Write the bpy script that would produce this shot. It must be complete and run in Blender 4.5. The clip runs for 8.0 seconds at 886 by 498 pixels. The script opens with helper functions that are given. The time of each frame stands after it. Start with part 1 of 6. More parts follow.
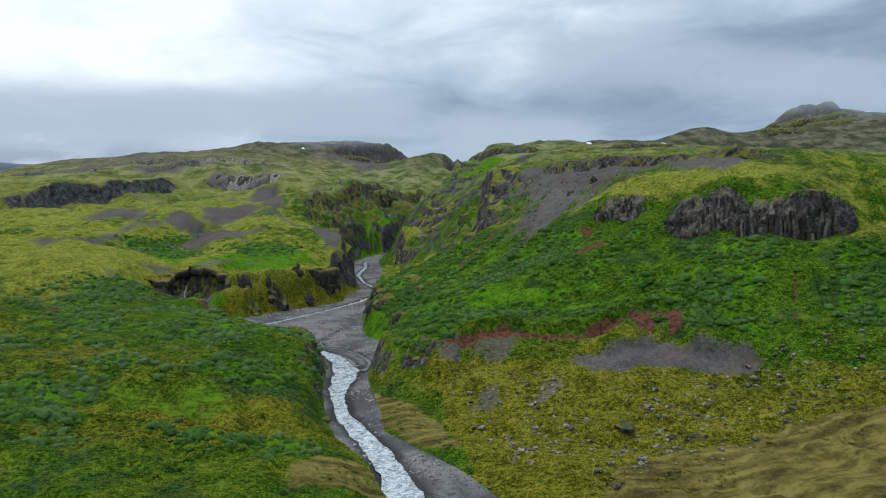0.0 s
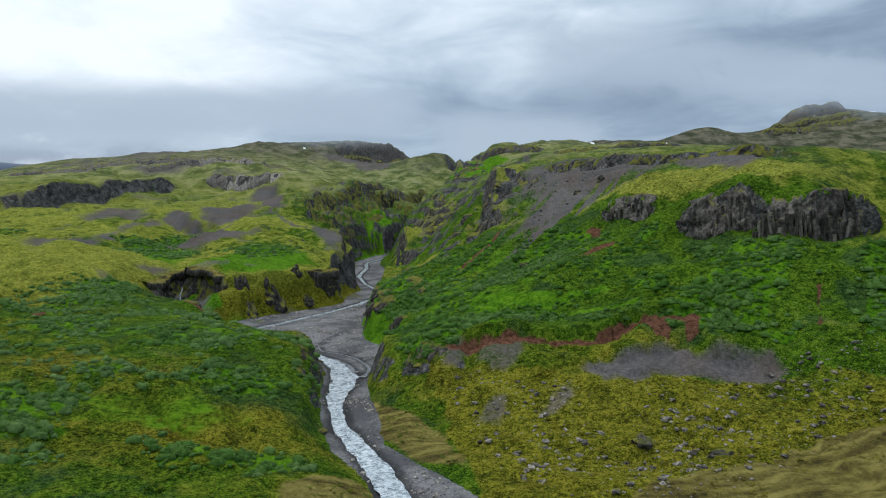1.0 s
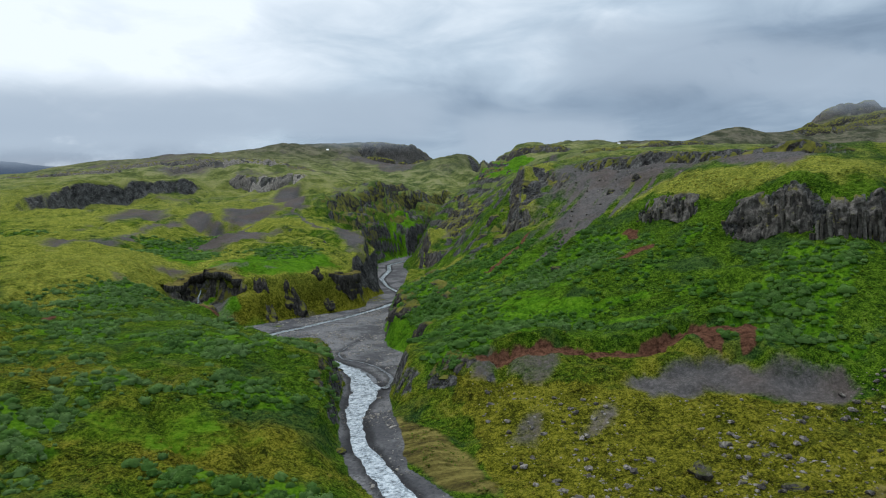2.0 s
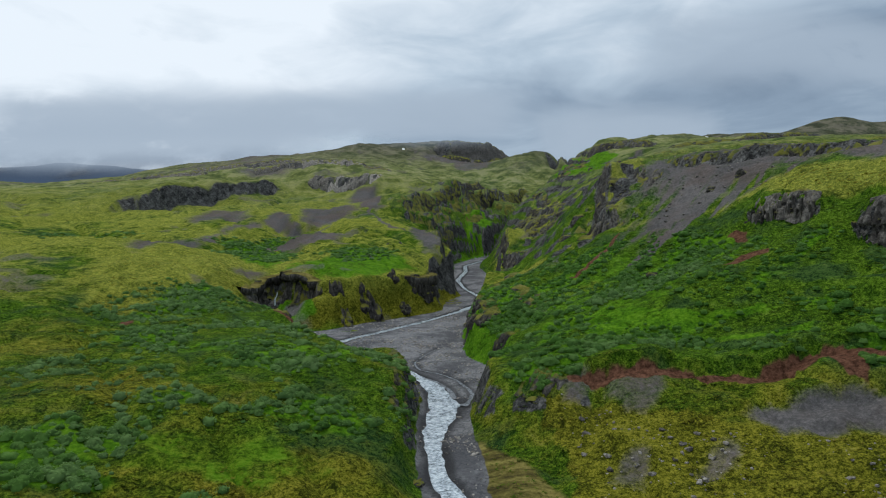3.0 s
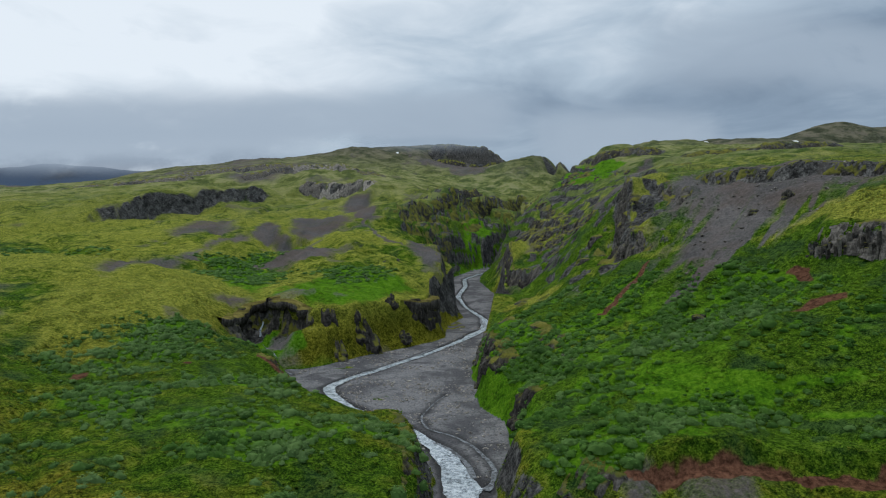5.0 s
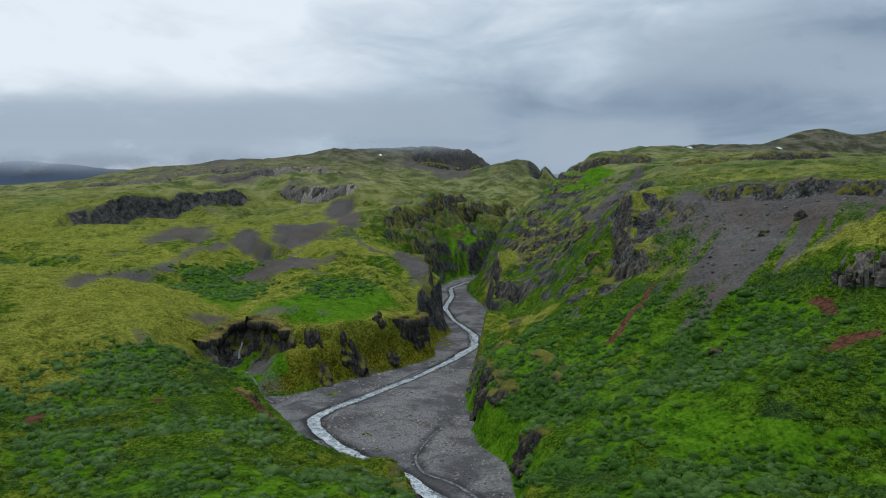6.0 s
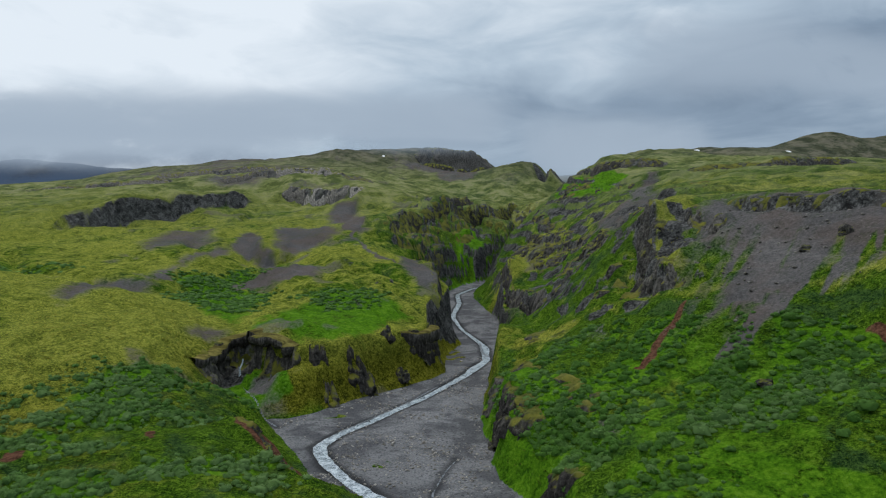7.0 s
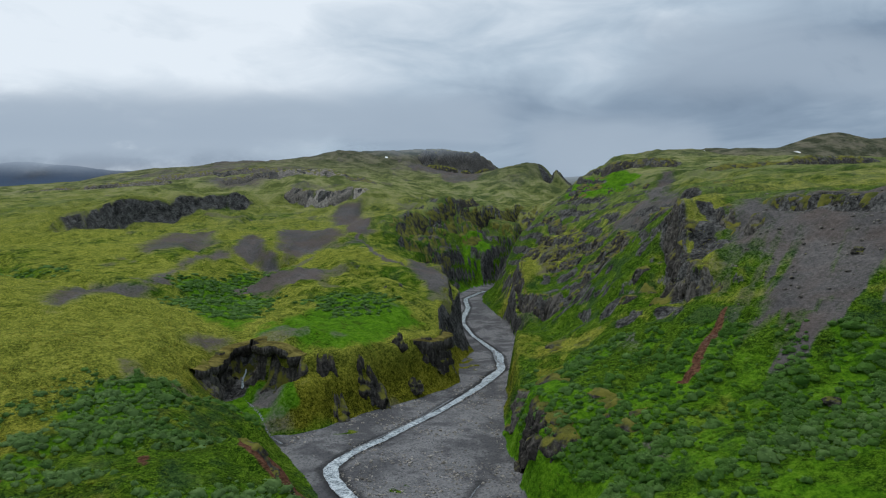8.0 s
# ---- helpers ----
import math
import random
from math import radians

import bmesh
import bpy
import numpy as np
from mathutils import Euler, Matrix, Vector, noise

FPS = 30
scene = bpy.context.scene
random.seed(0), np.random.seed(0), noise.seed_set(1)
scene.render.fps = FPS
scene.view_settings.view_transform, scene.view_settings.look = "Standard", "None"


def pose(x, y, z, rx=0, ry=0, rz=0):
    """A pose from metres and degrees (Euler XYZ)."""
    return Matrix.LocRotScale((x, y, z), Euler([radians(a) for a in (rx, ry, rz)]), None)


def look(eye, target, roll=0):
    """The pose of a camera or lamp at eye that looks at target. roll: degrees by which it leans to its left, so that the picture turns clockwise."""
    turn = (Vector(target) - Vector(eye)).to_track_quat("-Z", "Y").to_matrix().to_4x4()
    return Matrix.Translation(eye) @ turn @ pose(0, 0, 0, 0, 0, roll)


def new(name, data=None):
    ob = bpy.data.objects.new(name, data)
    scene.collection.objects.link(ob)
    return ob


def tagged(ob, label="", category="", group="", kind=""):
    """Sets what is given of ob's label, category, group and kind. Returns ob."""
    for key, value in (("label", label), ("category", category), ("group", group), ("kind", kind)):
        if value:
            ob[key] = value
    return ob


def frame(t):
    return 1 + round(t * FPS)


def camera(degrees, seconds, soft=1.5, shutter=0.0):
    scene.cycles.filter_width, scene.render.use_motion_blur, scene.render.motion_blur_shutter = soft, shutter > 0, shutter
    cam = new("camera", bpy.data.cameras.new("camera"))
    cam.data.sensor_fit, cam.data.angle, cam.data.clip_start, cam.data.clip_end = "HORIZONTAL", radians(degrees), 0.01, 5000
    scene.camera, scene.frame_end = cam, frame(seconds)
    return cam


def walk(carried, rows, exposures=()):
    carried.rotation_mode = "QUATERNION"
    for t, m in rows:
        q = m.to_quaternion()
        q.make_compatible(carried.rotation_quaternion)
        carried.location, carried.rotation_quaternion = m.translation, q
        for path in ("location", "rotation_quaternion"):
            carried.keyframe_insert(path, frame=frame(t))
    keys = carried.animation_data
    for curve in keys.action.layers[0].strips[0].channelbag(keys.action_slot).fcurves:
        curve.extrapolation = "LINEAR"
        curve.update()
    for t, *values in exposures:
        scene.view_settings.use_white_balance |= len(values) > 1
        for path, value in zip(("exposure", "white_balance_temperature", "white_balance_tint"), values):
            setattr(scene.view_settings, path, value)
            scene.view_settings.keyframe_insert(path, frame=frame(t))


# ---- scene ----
cam = camera(70.06, 8.0, soft=1.15)
PATH = [
    (0.0, pose(-0.26, -26.09, 26.35, 89.80, 0.34, -9.13)),
    (0.5, pose(-0.07, -23.73, 26.41, 89.82, 0.34, -9.05)),
    (1.0, pose(0.34, -20.47, 26.39, 89.86, 0.28, -8.98)),
    (1.5, pose(0.55, -16.51, 26.36, 89.94, 0.24, -8.99)),
    (1.6, pose(0.58, -15.70, 26.37, 89.96, 0.22, -8.95)),
    (1.7, pose(0.62, -14.88, 26.39, 89.98, 0.20, -8.81)),
    (1.8, pose(0.65, -14.04, 26.42, 90.00, 0.18, -8.52)),
    (1.9, pose(0.67, -13.19, 26.46, 90.02, 0.16, -7.94)),
    (2.0, pose(0.68, -12.31, 26.52, 90.03, 0.14, -6.93)),
    (2.1, pose(0.62, -11.46, 26.59, 90.00, 0.18, -5.45)),
    (2.2, pose(0.54, -10.59, 26.69, 89.95, 0.23, -3.86)),
    (2.3, pose(0.50, -9.69, 26.78, 89.94, 0.21, -2.30)),
    (2.4, pose(0.46, -8.78, 26.88, 89.93, 0.20, -1.22)),
    (2.5, pose(0.41, -7.85, 27.00, 89.92, 0.18, -0.62)),
    (2.7, pose(0.28, -5.92, 27.26, 89.90, 0.14, -0.25)),
    (3.0, pose(0.08, -2.85, 27.72, 89.89, 0.09, -0.17)),
    (3.3, pose(-0.18, 0.40, 28.23, 89.88, 0.04, -0.14)),
    (3.5, pose(-0.30, 1.90, 28.60, 90.00, 0.00, -0.00)),
    (4.0, pose(-1.22, 6.68, 30.26, 90.03, 0.00, -0.06)),
    (4.5, pose(-2.27, 11.63, 32.11, 90.00, -0.01, -0.34)),
    (4.7, pose(-2.74, 13.56, 32.90, 90.00, -0.02, -0.42)),
    (5.8, pose(-5.60, 23.95, 37.66, 90.02, -0.27, -2.62)),
    (6.0, pose(-6.12, 25.84, 38.52, 90.04, -0.39, -2.64)),
    (6.5, pose(-7.42, 30.62, 40.64, 90.06, -0.54, -2.59)),
    (7.0, pose(-8.87, 35.51, 41.36, 90.06, -0.72, -2.56)),
    (7.5, pose(-10.53, 40.70, 41.32, 90.19, -0.71, -2.54)),
    (8.0, pose(-12.11, 45.70, 41.34, 90.28, -0.66, -2.50)),
]
walk(cam, PATH, [(0.0, 0.20), (2.0, 0.10), (4.0, -0.10), (8.0, -0.12)])

# ---- world, sun ----
SUN_AZ, SUN_EL = radians(-30), radians(72)      # azimuth from +y towards +x


def node(tree, kind, inputs=None, **settings):
    n = tree.nodes.new(kind)
    for k, v in settings.items():
        setattr(n, k, v)
    for k, v in (inputs or {}).items():
        if isinstance(v, bpy.types.NodeSocket):
            tree.links.new(v, n.inputs[k])
        else:
            n.inputs[k].default_value = v
    return n


def math_node(tree, op, a, b=0.0, clamp=False):
    return node(tree, "ShaderNodeMath", {0: a, 1: b}, operation=op, use_clamp=clamp).outputs[0]


def mix_col(tree, fac, a, b, blend="MIX"):
    n = node(tree, "ShaderNodeMix", {0: fac, 6: a, 7: b}, data_type="RGBA", blend_type=blend)
    return n.outputs[2]


def step(tree, value, lo, hi):
    n = node(tree, "ShaderNodeMapRange", {0: value, 1: lo, 2: hi, 3: 0.0, 4: 1.0}, interpolation_type="SMOOTHSTEP")
    return n.outputs[0]


def noise_tex(tree, vec, scale, detail=4.0, rough=0.55, distort=0.0):
    return node(tree, "ShaderNodeTexNoise", {"Vector": vec, "Scale": scale, "Detail": detail, "Roughness": rough, "Distortion": distort}).outputs[0]


def ramp(tree, fac, *stops):
    n = node(tree, "ShaderNodeValToRGB", {0: fac})
    while len(n.color_ramp.elements) < len(stops):
        n.color_ramp.elements.new(0.5)
    for e, (p, c) in zip(n.color_ramp.elements, stops):
        e.position, e.color = p, (*c, 1)
    return n.outputs[0]


def make_world():
    world = bpy.data.worlds.new("overcast_sky")
    scene.world = world
    world.use_nodes = True
    t = world.node_tree
    t.nodes.clear()
    sky = node(t, "ShaderNodeTexSky", sky_type="NISHITA", sun_disc=False, sun_elevation=SUN_EL, sun_rotation=SUN_AZ, air_density=1.0, dust_density=2.0)
    direction = node(t, "ShaderNodeTexCoord").outputs["Generated"]
    xyz = node(t, "ShaderNodeSeparateXYZ", {0: direction})
    az = math_node(t, "ARCTAN2", xyz.outputs[0], xyz.outputs[1])
    el = math_node(t, "MAXIMUM", xyz.outputs[2], 0.0)
    up = math_node(t, "ADD", el, 0.10)
    plane = node(t, "ShaderNodeCombineXYZ", {0: math_node(t, "DIVIDE", xyz.outputs[0], up), 1: math_node(t, "DIVIDE", xyz.outputs[1], up), 2: 0.0}).outputs[0]
    sheet = node(t, "ShaderNodeMapping", {"Vector": direction, "Scale": (1.0, 1.0, 3.2), "Rotation": (0, 0.10, 0)}).outputs[0]
    big = noise_tex(t, sheet, 2.1, 3.0, 0.5, 0.5)
    soft = noise_tex(t, sheet, 5.5, 5.0, 0.55, 0.6)
    wisp = noise_tex(t, plane, 1.5, 6.0, 0.6, 0.9)
    # the cloud is thinnest high up and towards the veiled sun
    bright_az, bright_el = radians(-46), radians(38)
    sun_way = (math.sin(bright_az) * math.cos(bright_el), math.cos(bright_az) * math.cos(bright_el), math.sin(bright_el))
    glow = node(t, "ShaderNodeVectorMath", {0: direction, 1: sun_way}, operation="DOT_PRODUCT").outputs["Value"]
    value = math_node(t, "ADD", math_node(t, "MULTIPLY", step(t, glow, 0.55, 0.98), 0.36), 0.42)
    value = math_node(t, "ADD", value, math_node(t, "MULTIPLY", step(t, el, 0.17, 0.40), 0.20))
    # a darker layer of cloud hangs lower down, sloping up to the east
    layer = math_node(t, "SUBTRACT", el, math_node(t, "ADD", 0.195, math_node(t, "MULTIPLY", az, 0.10)))
    layer = math_node(t, "ADD", layer, math_node(t, "MULTIPLY", math_node(t, "SUBTRACT", big, 0.5), 0.16))
    layer = math_node(t, "SUBTRACT", 1.0, step(t, math_node(t, "ABSOLUTE", layer), 0.0, 0.085))
    value = math_node(t, "SUBTRACT", value, math_node(t, "MULTIPLY", layer, math_node(t, "MULTIPLY", step(t, az, -0.36, 0.06), 0.15)))
    value = math_node(t, "SUBTRACT", value, math_node(t, "MULTIPLY", step(t, az, 0.05, 0.75), 0.08))
    value = math_node(t, "ADD", value, math_node(t, "MULTIPLY", math_node(t, "SUBTRACT", big, 0.5), 0.50))
    value = math_node(t, "ADD", value, math_node(t, "MULTIPLY", math_node(t, "SUBTRACT", soft, 0.5), 0.56))
    value = math_node(t, "ADD", value, math_node(t, "MULTIPLY", math_node(t, "SUBTRACT", wisp, 0.5), 0.10))
    # sky behind the camera, out of view, raised to brighten faces turned that way
    value = math_node(t, "ADD", value, math_node(t, "MULTIPLY", step(t, math_node(t, "MULTIPLY", xyz.outputs[1], -1.0), 0.0, 0.8), 0.20))
    low_west = math_node(t, "MULTIPLY", math_node(t, "SUBTRACT", 1.0, step(t, az, -0.50, -0.05)), math_node(t, "SUBTRACT", 1.0, step(t, el, 0.17, 0.33)))
    value = math_node(t, "ADD", value, math_node(t, "MULTIPLY", low_west, 0.15))
    cloud = ramp(t, value, (0.0, (0.145, 0.210, 0.305)), (0.28, (0.280, 0.375, 0.495)), (0.55, (0.530, 0.650, 0.775)), (0.85, (0.92, 1.01, 1.10)))
    bg_sky = node(t, "ShaderNodeBackground", {0: sky.outputs[0], 1: 0.08})
    bg_cloud = node(t, "ShaderNodeBackground", {0: cloud, 1: 0.95})
    mixed = node(t, "ShaderNodeMixShader", {0: 0.94, 1: bg_sky.outputs[0], 2: bg_cloud.outputs[0]})
    out = node(t, "ShaderNodeOutputWorld", {0: mixed.outputs[0]})


make_world()
sun_data = bpy.data.lights.new("sun", "SUN")
sun_data.energy, sun_data.angle, sun_data.color = 1.5, radians(28), (1.0, 0.97, 0.92)
sun = new("sun", sun_data)
sun.matrix_world = look((0, 0, 300), (-math.sin(SUN_AZ) * math.cos(SUN_EL), -math.cos(SUN_AZ) * math.cos(SUN_EL), 300 - math.sin(SUN_EL)))
scene.view_settings.exposure = 0.0

# ---- terrain arithmetic ----


def lattice(ix, iy, seed):
    h = (ix.astype(np.int64) * 374761393 + iy.astype(np.int64) * 668265263 + seed * 1442695041) & 0xFFFFFFFF
    h = ((h ^ (h >> 13)) * 1274126177) & 0xFFFFFFFF
    return ((h ^ (h >> 16)) & 0xFFFFFF) / float(0xFFFFFF)


def vnoise(x, y, seed=0):
    """Smooth noise in -1..1."""
    fx, fy = np.floor(x), np.floor(y)
    u, v = x - fx, y - fy
    u, v = u * u * u * (u * (u * 6 - 15) + 10), v * v * v * (v * (v * 6 - 15) + 10)
    a, b = lattice(fx, fy, seed), lattice(fx + 1, fy, seed)
    c, d = lattice(fx, fy + 1, seed), lattice(fx + 1, fy + 1, seed)
    return 2 * ((a * (1 - u) + b * u) * (1 - v) + (c * (1 - u) + d * u) * v) - 1


def fbm(x, y, size, octaves=4, seed=0, gain=0.5):
    total, amp, norm = 0.0, 1.0, 0.0
    for k in range(octaves):
        c, s = math.cos(0.6 * k), math.sin(0.6 * k)
        total = total + amp * vnoise((x * c - y * s) / size, (x * s + y * c) / size, seed + 17 * k)
        norm += amp
        amp *= gain
        size *= 0.5
    return total / norm


def smooth(lo, hi, v):
    t = np.clip((v - lo) / (hi - lo), 0, 1)
    return t * t * (3 - 2 * t)


def along(line, x, y):
    """Distance to a line in plan, the side (+ left of its direction) and how far along it, 0 to 1."""
    p = np.array([q[:2] for q in line], float)
    seg = np.hypot(*np.diff(p, axis=0).T)
    run = np.concatenate([[0], np.cumsum(seg)])
    best = np.full(x.shape, 1e9)
    side, pos = np.zeros(x.shape), np.zeros(x.shape)
    for k in range(len(p) - 1):
        dx, dy = p[k + 1] - p[k]
        t = np.clip(((x - p[k, 0]) * dx + (y - p[k, 1]) * dy) / (dx * dx + dy * dy), 0, 1)
        ex, ey = x - p[k, 0] - t * dx, y - p[k, 1] - t * dy
        d = np.hypot(ex, ey)
        m = d < best
        best = np.where(m, d, best)
        side = np.where(m, np.sign(dx * ey - dy * ex), side)
        pos = np.where(m, (run[k] + t * seg[k]) / run[-1], pos)
    return best, side, pos


def inside(poly, x, y):
    odd = np.zeros(x.shape, bool)
    for (x0, y0), (x1, y1) in zip(poly, poly[1:] + poly[:1]):
        if y0 != y1:
            odd ^= ((y0 > y) != (y1 > y)) & (x < (x1 - x0) * (y - y0) / (y1 - y0) + x0)
    return odd


GORGE_WALL = [(-24, 350), (-23, 385), (-16, 418), (-6, 450), (12, 482), (38, 532), (62, 566), (86, 560), (62, 492), (42, 452), (32, 426), (22, 396), (12, 365), (0, 350)]


ALCOVE = [(-55.5, 181), (-56, 188), (-55.5, 195), (-52, 199), (-48.5, 198), (-47.5, 192), (-47, 184)]
HOLLOW = [(-47.5, 184), (-48, 192.2), (-43, 191.8), (-38.5, 191), (-37.5, 186)]


def bed(y):
    """Height of the gravel bed."""
    return 0.45 + 0.0355 * (np.minimum(y, 600) - 67.5) + 0.06 * np.clip(y - 292, 0, 300)


# edges of the gravel bed, going upstream
BED_LEFT = [(6, -60), (7, 20), (4.5, 41), (3, 50), (0.5, 58), (-2.5, 70), (-3.2, 84), (-3.5, 90), (-2.6, 98), (-3.6, 108), (-6, 117), (-11, 127), (-16, 133), (-19, 136.5), (-24.5, 139.5),
            (-27.5, 146.5), (-32.4, 157), (-37, 166), (-41, 173), (-36, 173.6), (-30, 178.7), (-22.8, 188.5), (-13, 198.6), (-5, 208.3), (0.7, 217), (1.5, 233), (3, 247), (8.6, 261), (7, 283), (6, 306), (4.5, 322),
            (7, 350), (8, 384), (20, 412), (48, 450), (66, 490), (84, 540)]
BED_RIGHT = [(22, -60), (19, 20), (15.5, 40), (14, 46), (9.5, 55), (5, 63), (5.5, 74), (5, 86), (4.6, 96), (5.2, 104), (8, 116), (9.4, 125), (9, 130), (5.2, 140), (4.8, 147.7), (6.5, 155),
             (5.4, 162), (5.9, 174), (7.6, 184), (9.2, 194), (12.9, 217), (16.5, 234), (20.5, 254), (24.5, 272), (27, 292), (27.5, 316), (24.5, 346), (22.5, 366), (24, 388), (42, 416), (68, 452), (84, 494), (98, 540)]
BED = BED_LEFT + BED_RIGHT[::-1]

# lines of known height on the land: banks, slopes, shoulders and ridges
LAND = []


def land_line(name, *points):
    """A bank, slope, shoulder or ridge whose height is known."""
    LAND.extend(points)


land_line("left_bank", (2, 30, 1.6), (-1, 50, 2.2), (-4, 62, 3.6), (-6, 77, 5), (-8, 92, 7.4), (-9, 105, 8.6), (-12, 116, 8.4), (-15, 122, 7.4), (-20.5, 120, 9.8), (-24.5, 124, 10.2), (-30, 131, 10.8), (-34.5, 136, 12.5), (-36.5, 140.6, 14), (-38, 140, 12), (-46, 162, 12.5))
land_line("left_scarp_foot", (-18, 129, 5.5), (-23, 131, 6.2), (-28, 137, 6.6), (-33, 145, 7.2), (-38, 155, 7.6))
land_line("left_near", (-20, 46, 4), (-23, 73, 8.8), (-29, 80, 9.9), (-16, 97, 11.2), (-22, 114, 11.2), (-34, 131, 13))
land_line("left_meadow", (-40, 74, 10.3), (-50, 93, 10.8), (-64, 125, 14), (-47, 126, 14.2), (-73, 156, 20), (-67, 166, 22), (-60, 179, 19.5), (-97, 163, 22.3))
land_line("left_shoulder", (-85, 183, 25), (-102, 204, 29.4), (-94, 218, 30), (-98, 234, 30), (-119, 233, 31), (-89, 236, 28.6), (-95, 250, 32), (-91, 302, 39.5), (-168, 307, 40), (-108, 317, 43), (-88, 328, 45), (-80, 346, 47.5))
land_line("brook", (-43, 178, 7.0), (-48, 185, 9.0), (-51.5, 190, 10), (-56, 199, 19.5), (-64, 212, 23), (-73, 234, 25), (-81, 256, 28), (-80, 280, 32), (-74, 302, 35.4), (-62, 312, 38))
land_line("far_bank_foot", (-38, 181, 12.5), (-34, 186, 15), (-27, 187, 13), (-22, 191, 17), (-26, 190, 16), (-15, 199, 14), (-12, 204, 16), (-4, 214, 13))
land_line("far_bank_top", (-57, 194, 19.5), (-46, 193, 20), (-38, 192, 19), (-30, 195, 18.4), (-22, 199, 18), (-12, 213, 18.2), (-6, 219, 17.2), (-3, 230, 16.4))
land_line("terrace", (-40, 218, 22), (-22, 235, 25.3), (-6, 255, 27), (-3, 285, 32), (-41, 309, 42), (-20, 300, 38), (-51, 270, 33), (-58, 296, 38.5), (-50, 330, 45), (-37, 340, 46))
land_line("gorge_left", (-2, 325, 34), (-21, 363, 54), (-14, 412, 62), (-7, 441, 65), (13, 476, 73), (52, 540, 77), (86, 605, 89))
land_line("gorge_foot", (0, 352, 30), (17, 428, 42), (40, 462, 46), (60, 505, 52), (80, 550, 60))
land_line("left_hills", (-128, 369, 52), (-196, 372, 50), (-198, 371, 48), (-184, 411, 55), (-179, 426, 58), (-162, 445, 61.5), (-145, 471, 69), (-123, 501, 76), (-200, 382, 55), (-196, 420, 65.5), (-188, 439, 72), (-164, 468, 77), (-138, 508, 81), (-222, 450, 70), (-195, 490, 80), (-380, 640, 92), (-290, 470, 72))
land_line("far_ridge", (20, 832, 144), (60, 826, 141), (-380, 900, 140), (-286, 900, 155), (-212, 900, 160), (-137, 850, 157), (-98, 835, 164), (-49, 824, 153), (-20, 880, 172), (35, 905, 178), (80, 905, 168), (10, 800, 138), (65, 668, 106), (98, 840, 140), (-700, 900, 122), (-480, 880, 122), (-430, 700, 98))
land_line("peak", (110, 680, 116), (112, 702, 122), (136, 705, 110), (107, 744, 142), (116, 746, 145), (134, 748, 141), (150, 742, 112), (160, 780, 118), (130, 640, 92), (175, 830, 122), (100, 790, 132))
land_line("right_bar", (14, 60, 0.7), (10, 68, 1.0), (14, 70, 1.3), (8, 80, 1.6))
land_line("right_field", (29, 56, 2.2), (38, 49, 2.6), (44, 48, 3.5), (49, 40, 3), (63, 53, 7.4), (61, 60, 9.2), (36, 74, 7.8), (18, 72, 3.4), (28, 30, 1.4), (80, 44, 9))
land_line("right_brow", (9.5, 86, 5), (15, 89, 10.6), (23.5, 82, 9), (28.5, 86, 13), (38, 93, 13.4), (53, 78, 14.6), (70, 65, 15), (70, 77, 20.8))
land_line("right_bank", (10, 112, 8.5), (13, 110, 10), (14, 128, 11.5), (9.5, 142, 9.5), (11, 148, 15), (16, 164, 19), (13, 178, 13), (14, 210, 18), (16, 219, 20), (26, 216, 19), (26, 240, 15.5), (30, 268, 17), (31, 300, 22), (29, 334, 29))
land_line("right_slope", (36, 119, 18.6), (21, 138, 15.5), (48, 109, 22), (45, 123, 22), (52, 134, 27), (61, 125, 30.5), (45, 149, 28), (31, 146, 21.2), (26, 156, 21), (35, 194, 28), (16, 136, 11.5), (76, 101, 31), (80, 88, 30), (94, 81, 32))
land_line("right_crags", (68, 128, 39), (75, 122, 41), (82, 99, 39), (99, 96, 40), (64, 164, 41), (75, 154, 45.5), (57, 178, 43), (48, 184, 37), (53, 195, 46), (60, 194, 51), (56, 207, 55), (53, 229, 47))
land_line("right_rim", (72, 190, 55.5), (84, 168, 55), (100, 140, 52.5), (108, 124, 51), (125, 112, 47), (112, 90, 28), (150, 100, 40))
land_line("right_plateau", (140, 160, 53), (180, 165, 52), (202, 205, 65), (92, 215, 60), (76, 240, 63), (81, 288, 65), (115, 296, 74), (116, 329, 80), (103, 401, 94), (104, 416, 99), (150, 390, 92), (240, 422, 103), (233, 305, 81))
land_line("right_gorge", (33.5, 318, 34), (38.5, 289, 27), (37, 227, 32), (57, 255, 46.5), (50, 340, 43), (67, 317, 52.5), (83, 329, 67), (60, 275, 47), (57, 311, 40), (42, 270, 30), (48, 245, 36), (30, 380, 28), (42, 381, 43), (48, 383, 51), (54, 384, 58), (62, 388, 65), (72, 407, 74), (95, 450, 88), (112, 540, 98))
land_line("right_hills", (350, 480, 100), (450, 640, 117), (560, 760, 140), (650, 740, 150), (800, 700, 165), (190, 600, 136), (333, 800, 168), (470, 850, 182), (525, 884, 203), (574, 900, 213), (605, 890, 203), (640, 900, 206), (385, 700, 150), (724, 900, 240), (806, 900, 248), (900, 900, 240), (480, 600, 126), (700, 1000, 220), (250, 560, 122))
land_line("round_about", (-60, 10, 6), (70, 0, 4), (130, 40, 14), (-130, 60, 16), (-120, 130, 20), (180, 60, 24), (0, -200, -8), (-300, -200, 10), (300, -200, 10), (-400, 200, 34), (420, 200, 60))
